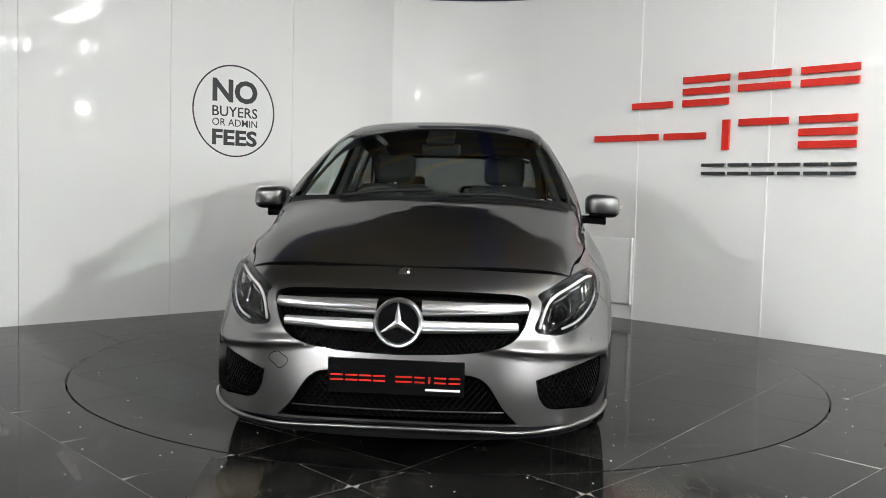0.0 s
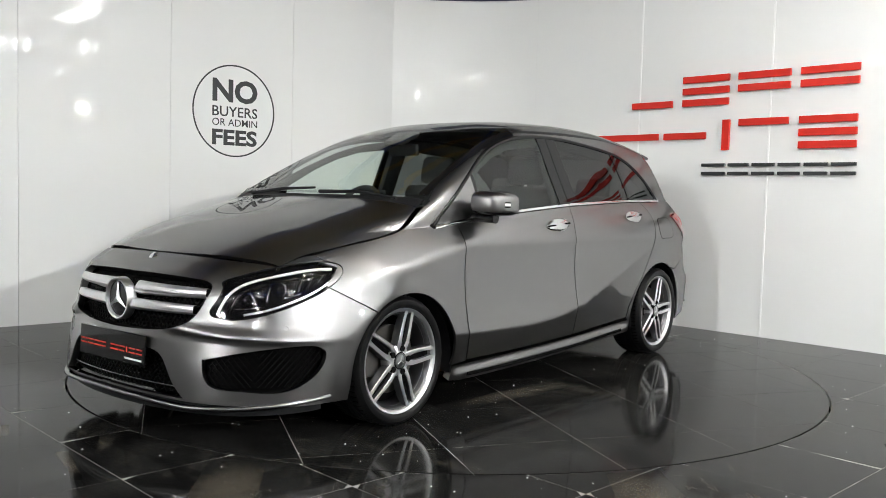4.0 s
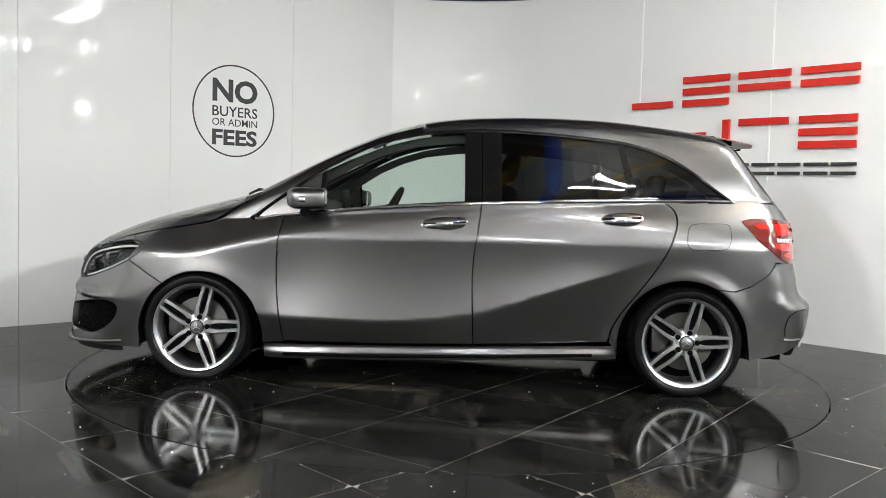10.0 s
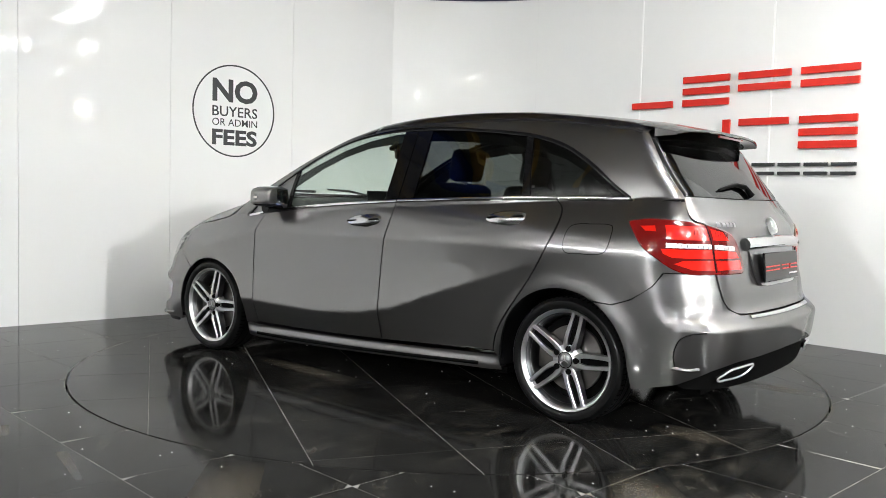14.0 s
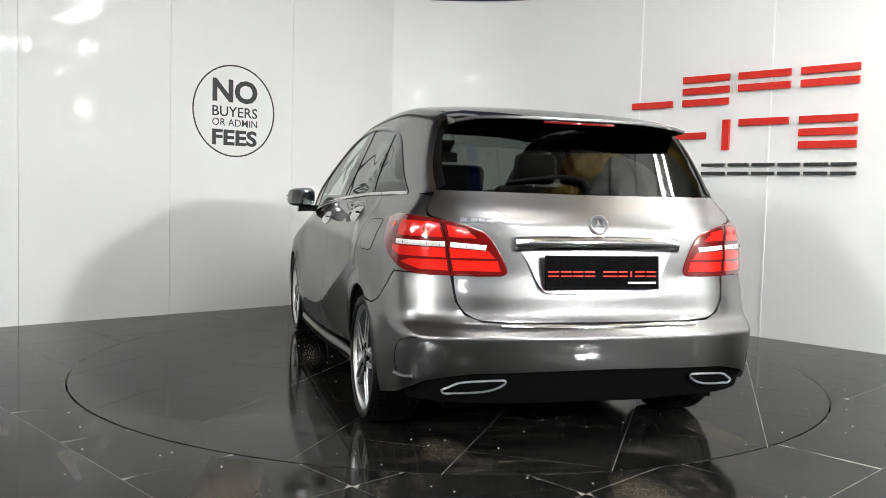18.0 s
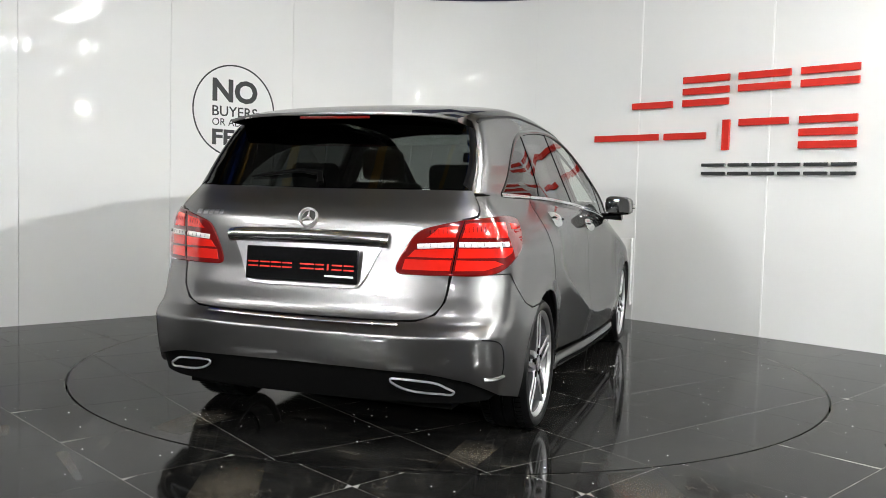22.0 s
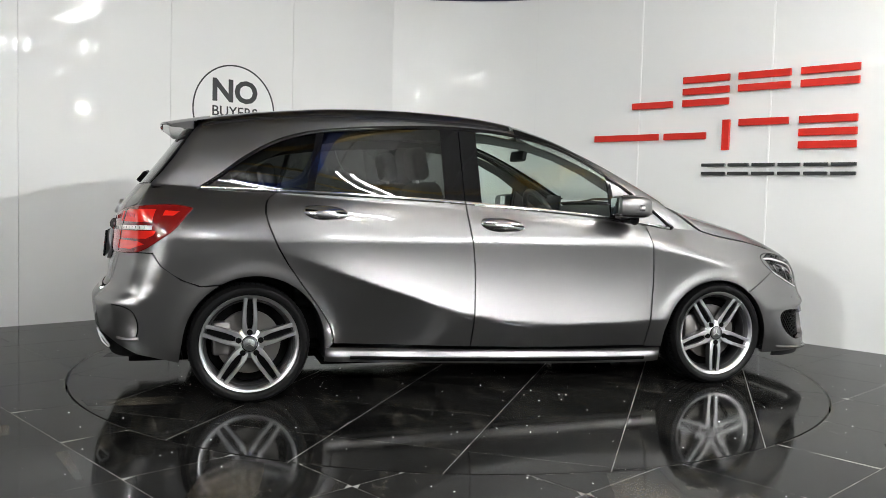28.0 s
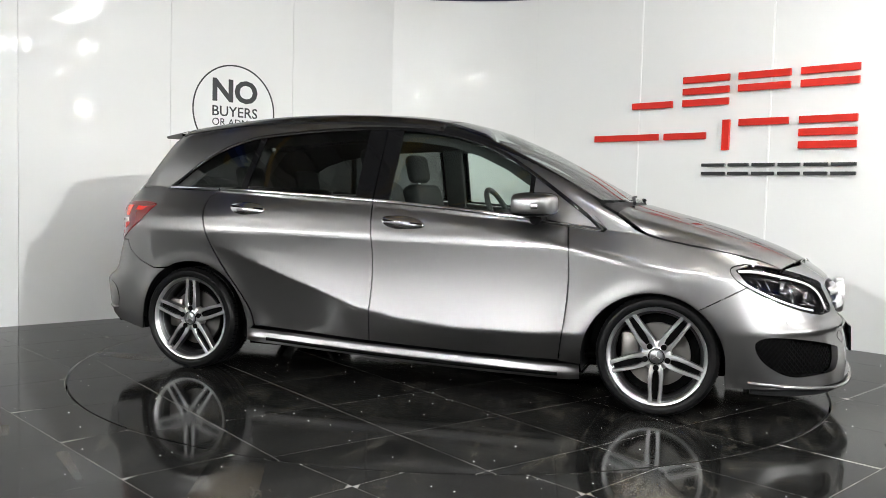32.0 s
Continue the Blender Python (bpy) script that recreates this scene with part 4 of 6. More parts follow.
    bead("skirt_strip", "side", loop((0.86, 0.180), (0.4, 0.184), (-0.3, 0.202), (-0.84, 0.222), closed=False), 0.020, 0.005, DEEP_BLACK, car, "black skirt insert", lift=0.0265, both=True)
    # windows
    def pane_outline(x0, x1, lean0=0.0, lean1=0.0, m=10):
        xs = np.linspace(x0, x1, m)
        up = []
        for i, x in enumerate(xs):
            s = i / (m - 1)
            xt = x + lean0 * (1 - s) + lean1 * s
            up.append((xt, float(top_of_glass(xt)) - 0.012))
        dn = [(x, float(sill_of_glass(x)) + 0.014) for x in xs[::-1]]
        return np.array(up + dn)
    panel("window", "side", pane_outline(0.665, -0.135, 0.0, 0.01), CLEAR, (fd[0], fd[1]), "clear side window", lift=-0.006, depth=0.004, both=True, gap=0.0)
    panel("window", "side", pane_outline(-0.315, -1.035, 0.01, 0.065), PRIVACY, (rd[0], rd[1]), "dark tinted side window", lift=-0.006, depth=0.004, both=True, gap=0.0)
    panel("quarter_window", "side", pane_outline(-1.065, -1.555, 0.065, 0.02), PRIVACY, car, "dark tinted rear quarter window", lift=-0.006, depth=0.004, both=True, gap=0.0)
    sail = np.array([(1.030, 0.925), (0.97, 0.982), (0.81, 1.096), (0.690, 1.176), (0.672, 1.178), (0.672, 0.972), (0.88, 0.944)])
    panel("mirror_sail", "side", sail, PAINT, (fd[0], fd[1]), "grey triangle behind the mirror", lift=-0.004, both=True, gap=0.001)
    def post(x0, x1, l0, l1):
        return np.array([(x0 + l0, float(top_of_glass(x0 + l0)) - 0.008), (x1 + l1, float(top_of_glass(x1 + l1)) - 0.008), (x1, float(sill_of_glass(x1)) + 0.010), (x0, float(sill_of_glass(x0)) + 0.010)])
    panel("window_post", "side", post(-0.120, -0.214, 0.01, 0.008), BLACK_GLOSS, (fd[0], fd[1]), "gloss black pillar cover", lift=-0.003, both=True, gap=0.0)
    panel("window_post", "side", post(-0.220, -0.325, 0.008, 0.01), BLACK_GLOSS, (rd[0], rd[1]), "gloss black pillar cover", lift=-0.003, both=True, gap=0.0)
    panel("window_post", "side", post(-1.030, -1.070, 0.065, 0.065), BLACK_GLOSS, (rd[0], rd[1]), "gloss black window divider", lift=-0.003, both=True, gap=0.0)
    panel("window_post", "side", post(0.685, 0.660, 0.0, 0.0), BLACK_GLOSS, (fd[0], fd[1]), "gloss black window edge", lift=-0.003, both=True, gap=0.0)
    bead("chrome_strip", "side", loop((1.045, 0.912), (0.88, 0.936), (0.562, 0.974), (0.193, 1.005), (-0.212, 1.033), closed=False), 0.017, 0.006, CHROME, (fd[0], fd[1]), "bright chrome waist strip", both=True)
    bead("chrome_strip", "side", loop((-0.218, 1.034), (-0.57, 1.050), (-0.967, 1.065), (-1.215, 1.070), closed=False), 0.017, 0.006, CHROME, (rd[0], rd[1]), "bright chrome waist strip", both=True)
    bead("chrome_strip", "side", loop((-1.222, 1.070), (-1.40, 1.074), (-1.588, 1.077), closed=False), 0.017, 0.006, CHROME, car, "bright chrome waist strip", both=True)
    bead("window_trim", "side", loop(*[(x, z - 0.004) for x, z in WINDOW_TOP], closed=False), 0.020, 0.004, BLACK_GLOSS, car, "gloss black window surround", both=True)
    # handles and filler flap
    for (x0, z0, x1, z1), doors in (((0.106, 0.908, -0.137, 0.924), fd), ((-0.869, 0.958, -1.089, 0.970), rd)):
        mx, mz = (x0 + x1) / 2, (z0 + z1) / 2
        cup = loop((x0 + 0.006, z0), (mx + 0.055, mz + 0.026), (mx - 0.03, mz + 0.034), (x1 + 0.012, z1 + 0.022), (x1, z1 - 0.010), (mx - 0.05, mz - 0.034), (mx + 0.04, mz - 0.034), (x0 - 0.02, z0 - 0.020))
        slope = (z1 - z0) / (x1 - x0)
        dome = lambda p: 0.002 + 0.020 * np.maximum(0.0, 1 - ((p[:, 0] - mx) / 0.128) ** 2 - ((p[:, 2] - mz - slope * (p[:, 0] - mx)) / 0.037) ** 2) ** 0.7
        grip = panel("door_handle", "side", cup, HANDLE_CHROME, doors, "silver pull handle", depth=0.006, both=True, gap=0.0, cell=0.012, shape=dome)
        line = loop((x0 - 0.004, z0 - 0.002), (mx, mz - 0.002), (x1 + 0.006, z1 - 0.002), closed=False, n=8)
        bead("handle_slot", "side", line, 0.009, 0.003, DEEP_BLACK, grip, "dark slot under the grip", lift=0.0185, both=True)
    flap = loop((-1.340, 0.928), (-1.372, 0.948), (-1.452, 0.952), (-1.548, 0.950), (-1.562, 0.925), (-1.548, 0.835), (-1.500, 0.816), (-1.42, 0.815), (-1.350, 0.816), (-1.328, 0.845))
    panel("filler_flap", "side", flap, PAINT, car, "rounded filler flap", lift=0.0016, depth=0.003, gap=0.0)
    bead("flap_gap", "side", flap, 0.006, 0.0032, DEEP_BLACK, car, "dark gap round the filler flap", closed=True)
    # door inner skins and dark liners
    for nm, o, d in (("door_card", f_door, fd), ("door_card", r_door, rd)):
        panel(nm, "side", o, DASH, d, "dark inner door trim", lift=-0.07, depth=0.01, both=True, gap=0.0)
    return fd, rd


def build_arches():
    """Dark half-round liners inside the wings, and slim arch edges."""
    for cx, cz, r in (FRONT_ARCH, REAR_ARCH):
        for hand in (1, -1):
            bm = bmesh.new()
            a = arc(cx, cz, r + 0.004, -12, 192, 30)
            rows = [[bm.verts.new((x, hand * y, z)) for x, z in a] for y in (0.852, 0.55)]
            for i in range(len(a) - 1):
                bm.faces.new((rows[0][i], rows[0][i + 1], rows[1][i + 1], rows[1][i]))
            bm.faces.new(rows[1])
            part("arch_liner", bm, BLACK, car, "black wheel arch liner")
    under = bmesh.new()
    box(1.96, 1.58, 0.03, (0.0, 0, 0.19), bm=under)
    box(3.9, 1.26, 0.03, (0.02, 0, 0.205), bm=under)
    box(0.30, 1.05, 0.03, (1.90, 0, 0.19), bm=under)
    box(0.9, 1.0, 0.03, (1.32, 0, 0.21), bm=under)
    box(1.0, 1.0, 0.03, (-1.35, 0, 0.23), bm=under)
    part("underbody", under, DEEP_BLACK, car, "dark underbody trays", smooth=False)


def build_front():
    # bonnet
    half = loop((2.054, 0.0, 1), (2.045, 0.17), (2.028, 0.31), (1.990, 0.49), (1.955, 0.585), (1.915, 0.662, 1), (1.81, 0.684), (1.64, 0.733), (1.426, 0.757), (1.25, 0.757), (1.125, 0.728, 1), (1.165, 0.5), (1.205, 0.25), (1.215, 0.0, 1), n=5, closed=True)[:-4]
    panel("bonnet", "top", mirror_top(half), PAINT, car, "smooth grey metallic bonnet", cell=0.045)
    scuttle = loop((1.222, 0.0, 1), (1.21, 0.25), (1.172, 0.5), (1.130, 0.72, 1), (1.045, 0.712, 1), (1.10, 0.5), (1.145, 0.25), (1.160, 0.0, 1), n=5)[:-4]
    panel("scuttle", "top", mirror_top(scuttle), BLACK, car, "black scuttle panel under the windscreen", lift=-0.008)
    glass = loop((1.155, 0.0, 1), (1.140, 0.25), (1.093, 0.5), (1.035, 0.692, 1), (0.80, 0.664), (0.55, 0.638), (0.30, 0.613), (0.12, 0.595, 1), (0.155, 0.3), (0.165, 0.0, 1), n=5)[:-4]
    panel("windscreen", "top", mirror_top(glass), SCREEN, car, "clear raked windscreen", depth=0.005, cell=0.05)
    bead("screen_edge", "top", loop((1.030, 0.686), (0.80, 0.658), (0.55, 0.632), (0.30, 0.607), (0.13, 0.590), closed=False), 0.050, 0.002, BLACK_GLOSS, car, "black windscreen edge", both=True)
    # front bumper with its openings
    side_low = round_pattern("nose", [(1.668, 0.330), (1.676, 0.24), (1.680, 0.175)])
    a = round_pattern("nose", arc(*FRONT_ARCH, 52, 6, 14))
    inner_lamp = [(38.2, 0.7400), (36.0, 0.733), (31.0, 0.708), (27.9, 0.684), (28.3, 0.66), (27.4, 0.609), (26.2, 0.567), (26.7, 0.548), (28.4, 0.541), (31.2, 0.535), (36.5, 0.552), (42.5, 0.590), (48.5, 0.640)]
    inner_lamp = [tuple(q) for q in loop(*inner_lamp, closed=False, n=4)]
    outer = [(0.0, 0.7765), (6, 0.7765), (12, 0.775), (20.2, 0.771), (28, 0.766), (34.0, 0.759), (37.4, 0.751), (38.6, 0.746)]
    seam = round_pattern("nose", [(1.768, 0.664), (1.71, 0.634), (1.66, 0.606), (1.60, 0.575)])
    half = outer + inner_lamp + seam + a + side_low[1:] + [(50, 0.178), (42, 0.180), (33, 0.190), (22, 0.198), (10, 0.208), (0.0, 0.212)]
    grille = loop((0.0, 0.697, 1), (10.4, 0.697), (21.6, 0.690), (24.6, 0.682), (25.9, 0.663), (24.9, 0.611), (23.6, 0.558), (21.3, 0.513), (17.4, 0.484), (10.2, 0.468), (0.0, 0.461, 1), n=5)[:-4]
    intake = loop((0.0, 0.40, 1), (10, 0.397), (14.2, 0.388), (16.2, 0.365), (17.6, 0.325), (19.2, 0.270), (21.3, 0.222), (22.0, 0.209, 1), (10, 0.217), (0.0, 0.221, 1), n=5)[:-4]
    fog = loop((25.6, 0.370, 1), (31.3, 0.397), (38, 0.418), (45, 0.428), (48.5, 0.420), (50.0, 0.390), (48.5, 0.320), (44.5, 0.262), (40.5, 0.240), (33, 0.250), (28.0, 0.262), (26.2, 0.302))
    panel("front_bumper", "nose", mirror_pts(half), PAINT, car, "grey metallic front bumper with a wide grille opening", holes=[mirror_pts(grille), mirror_pts(intake), fog, fog * np.array([-1, 1])], cell=0.045,
          shape=lambda p: bumper_relief(p), depth=0.03)
    # near-black sheet set back in the openings, in place of their shade
    panel("grille_shade_sheet", "nose", mirror_pts(loop((0.0, 0.74, 1), (30, 0.73, 1), (52, 0.70, 1), (52, 0.22, 1), (24, 0.215, 1), (0, 0.225, 1), n=6)[:-5]), DEEP_BLACK, car, "black sheet standing in for the shade behind the grille", lift=-0.055, gap=0.0, depth=0.004)
    # honeycomb behind the grille, the intake and the fog grilles
    for nm, edge, both, low in (("grille_mesh", mirror_pts(grille), False, 0.030), ("intake_mesh", mirror_pts(intake), False, 0.028), ("corner_mesh", fog, True, 0.022)):
        honeycomb(nm, edge, low + 0.012, both)
    # chrome slats and the round emblem
    for z0, z1, end, a0 in ((0.652, 0.618, 25.0, 4.4), (0.580, 0.544, 22.6, 4.6)):
        for hand in (1, -1):
            line0 = np.array([(a0 + (end - a0) * s, z0 + 0.004 * (1 - s)) for s in np.linspace(0, 1, 14)])
            rows = []
            for k, (dz, out) in enumerate(((0.010, -0.02), (0.006, 0.002), (0.0, 0.0055), (-0.012, 0.0075), (-0.024, 0.008), (-0.028, 0.0065), (-0.031, 0.0085), (-0.040, 0.001), (-0.042, -0.03))):
                q = onto("nose", line0 + np.array([0, dz]) * (1 - 0.25 * np.linspace(0, 1, 14)[:, None]))
                rows.append(q + normals(q) * out)
            bm = bmesh.new()
            grid = [[bm.verts.new((x, y * hand, z)) for x, y, z in r] for r in rows]
            for i in range(len(grid) - 1):
                for j in range(13):
                    bm.faces.new((grid[i][j], grid[i][j + 1], grid[i + 1][j + 1], grid[i + 1][j]))
            part("grille_slat", bm, SATIN, car, "silver grille slat with a chrome edge", angle=60)
    emblem(2.258, 0.580, 0.094, 0.0, 1, car)
    q = onto("nose", [(0.0, 0.757)])[0]
    badge = lathe([(0.0, 0.004), (0.018, 0.004), (0.024, 0.0), (0.024, -0.004)], 24, "y")
    ob = part("bonnet_badge", badge, CHROME, car, "small round chrome badge")
    ob.matrix_basis = Matrix.Translation(Vector(q) + Vector((0, 0, 0))) @ Euler((radians(35), 0, radians(-90))).to_matrix().to_4x4()
    # splitter
    lip = [(-a, z) for a, z in SPLITTER[::-1]][:-1] + SPLITTER
    line = loop(*lip, closed=False, n=4)
    rows = []
    for dz, out in ((0.007, -0.01), (0.007, 0.005), (0.003, 0.011), (-0.006, 0.012), (-0.010, 0.007), (-0.010, -0.03)):
        q = onto("nose", line + np.array([0, dz]))
        rows.append(q + normals(q) * np.array([1, 1, 0.15]) * out)
    bm = bmesh.new()
    grid = [[bm.verts.new(p) for p in r] for r in rows]
    for i in range(len(grid) - 1):
        for j in range(len(line) - 1):
            bm.faces.new((grid[i][j], grid[i][j + 1], grid[i + 1][j + 1], grid[i + 1][j]))
    part("splitter", bm, PAINT, car, "slim front splitter lip", angle=60)
    panel("lower_valance", "nose", mirror_pts([(0.0, 0.213), (22, 0.20), (33, 0.19), (50, 0.18), (50, 0.14), (33, 0.13), (22, 0.13), (0.0, 0.13)]), BLACK, car, "black lower valance", lift=-0.03)
    bead("intake_bar", "nose", loop((-19.8, 0.250), (-10, 0.254), (0, 0.255), (10, 0.254), (19.8, 0.250), closed=False), 0.005, 0.003, ALLOY_DARK, car, "thin grey bar in the lower intake", lift=-0.024)
    washer = loop((-25.0, 0.421), (-23.4, 0.445), (-22.2, 0.436), (-20.8, 0.416), (-22.2, 0.384), (-23.6, 0.398))
    bead("washer_gap", "nose", washer, 0.003, 0.001, DEEP_BLACK, car, "fine gap round the washer cover", closed=True, lift=0.001)
    for a in (-41.5, 41.5):
        q = onto("nose", [(a, 0.50)])
        sensor = lathe([(0.0, 0.002), (0.008, 0.002), (0.010, 0.0), (0.010, -0.006)], 16, "y")
        ob = part("parking_sensor", sensor, PAINT, car, "round parking sensor")
        ob.matrix_basis = turned_to(q[0] + normals(q)[0] * 0.001, normals(q)[0])
    plate("front_plate", 2.288, 0.379, 0.518, 0.132, 1, 3.0)


def turned_to(at, n):
    """A pose whose y axis points along n."""
    y = Vector(n).normalized()
    x = y.cross(Vector((0, 0, 1))).normalized()
    z = x.cross(y)
    return Matrix(((x.x, y.x, z.x, at[0]), (x.y, y.y, z.y, at[1]), (x.z, y.z, z.z, at[2]), (0, 0, 0, 1)))


def bumper_relief(p):
    y, z = np.abs(p[:, 1]), p[:, 2]
    up = z - (0.445 + 0.10 * (0.8 - y))
    ridge = 0.014 * np.where(up > 0, np.exp(-(up / 0.034) ** 2), np.exp(-(up / 0.016) ** 2)) * step(0.25, 0.45, y)
    return ridge * step(0.9, 0.7, y)


def honeycomb(name, edge, low, both):
    """Crossing slim bars that fill an opening, set back from the skin."""
    sc = scale_of("nose")
    e = np.array(edge) * sc
    lo, hi = e.min(0), e.max(0)
    def inside(q):
        x, y = q
        c = False
        for (x0, y0), (x1, y1) in zip(e, np.roll(e, -1, 0)):
            if (y0 > y) != (y1 > y) and x < (x1 - x0) * (y - y0) / (y1 - y0) + x0:
                c = not c
        return c
    segs = []
    pitch_u, pitch_v = 0.026, 0.015
    for i in range(int((hi[0] - lo[0]) / pitch_u) + 2):
        for j in range(int((hi[1] - lo[1]) / pitch_v) + 2):
            c = np.array([lo[0] + (i + 0.5 * (j % 2)) * pitch_u, lo[1] + j * pitch_v])
            for d in ((0.5, 1), (-0.5, 1)):
                q = c + np.array([pitch_u, pitch_v]) * d
                if inside(c) and inside(q):
                    segs.append((c, q))
    if not segs:
        return
    s = np.array(segs)
    perp = np.stack([-(s[:, 1] - s[:, 0])[:, 1], (s[:, 1] - s[:, 0])[:, 0]], 1)
    perp /= np.linalg.norm(perp, axis=1)[:, None]
    w = 0.0022
    corners = [onto("nose", (s[:, i] + perp * w * g) / sc) for i, g in ((0, -1), (1, -1), (1, 1), (0, 1))]
    ns = normals(corners[0])
    verts = np.concatenate([c - ns * low for c in corners] + [c - ns * (low + 0.008) for c in corners])
    k = len(s)
    faces = []
    for i in range(k):
        v = [i + k * j for j in range(8)]
        faces += [(v[0], v[1], v[2], v[3]), (v[0], v[4], v[5], v[1]), (v[2], v[6], v[7], v[3])]
    for hand in (1, -1) if both else (1,):
        vv = verts.copy()
        vv[:, 1] *= hand
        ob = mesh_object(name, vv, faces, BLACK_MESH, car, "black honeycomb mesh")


def emblem(x, z, r, tilt, way, parent):
    """A chrome ring round a dark disc with three slim arms."""
    at = Matrix.Translation((x, 0, z)) @ Euler((radians(tilt), 0, radians(-90 if way > 0 else 90))).to_matrix().to_4x4()
    ring = lathe([(r * 0.82, 0.0), (r * 0.87, 0.010), (r * 0.95, 0.012), (r, 0.004), (r, -0.030), (r * 0.82, -0.030)], 48, "y", True)
    ob = part("emblem_ring", ring, SATIN_BRIGHT, parent, "round chrome emblem ring")
    ob.matrix_basis = at
    if way > 0:
        disc = part("emblem_disc", lathe([(0.0, 0.0), (r * 0.88, -0.002), (r * 0.88, -0.010)], 48, "y"), BLACK_GLOSS, ob, "dark emblem disc")
    arms = bmesh.new()
    for k in range(3):
        a = radians(90 + 120 * k)
        c, s = math.cos(a), math.sin(a)
        pts = [(0.90 * r * c, 0.004, 0.90 * r * s), (0.16 * r * math.cos(a + 1.047), 0.003, 0.16 * r * math.sin(a + 1.047)), (0, 0.012, 0), (0.16 * r * math.cos(a - 1.047), 0.003, 0.16 * r * math.sin(a - 1.047))]
        v = [arms.verts.new(p) for p in pts]
        arms.faces.new((v[0], v[1], v[2]))
        arms.faces.new((v[0], v[2], v[3]))
    part("emblem_arm", arms, SATIN_BRIGHT, ob, "three slim chrome arms", smooth=False)
    return ob


def plate(name, x, z, wide, high, way, tilt):
    """A black show plate with plain red and white bars for its print."""
    at = Matrix.Translation((x, 0, z)) @ Euler((radians(-tilt), 0, radians(90 if way > 0 else -90))).to_matrix().to_4x4()
    ob = part(name, box(wide, 0.012, high, bevel=0.003, segments=1), BLACK_GLOSS, car, "black show plate with red and white bars")
    ob.matrix_basis = at
    k = wide / 0.518
    for a, b in ((-0.248, -0.200), (-0.190, -0.145), (-0.137, -0.092), (-0.084, -0.040), (0.000, 0.062), (0.070, 0.110), (0.124, 0.131), (0.146, 0.190), (0.200, 0.244)):
        for zc in ((0.0,) if b - a < 0.01 else (-0.009, 0.009)):
            part("plate_bar", box((b - a) * k, 0.003, 0.024 if b - a < 0.01 else 0.006, ((a + b) / 2 * k, -0.0065, zc - 0.006)), SIGN_RED, ob, "red printed bar", smooth=False)
    part("plate_bar", box(0.13 * k, 0.003, 0.008, (0.178 * k, -0.0065, -0.042)), WHITE_INK, ob, "white printed bar", smooth=False)


LAMP_EDGE = loop((27.9, 0.684), (28.3, 0.66), (27.4, 0.609), (26.2, 0.567), (26.7, 0.548), (28.4, 0.541), (31.2, 0.535), (36.5, 0.552), (42.5, 0.590), (48.5, 0.640), (53.2, 0.700), (54.0, 0.742), (51.5, 0.764), (47.5, 0.770), (42.0, 0.757), (36.0, 0.735), (31.0, 0.708))
SPLITTER = [(0.0, 0.194), (10.3, 0.190), (18, 0.182), (22, 0.177), (27, 0.178), (33, 0.182), (40, 0.190), (46, 0.200), (51.0, 0.208)]


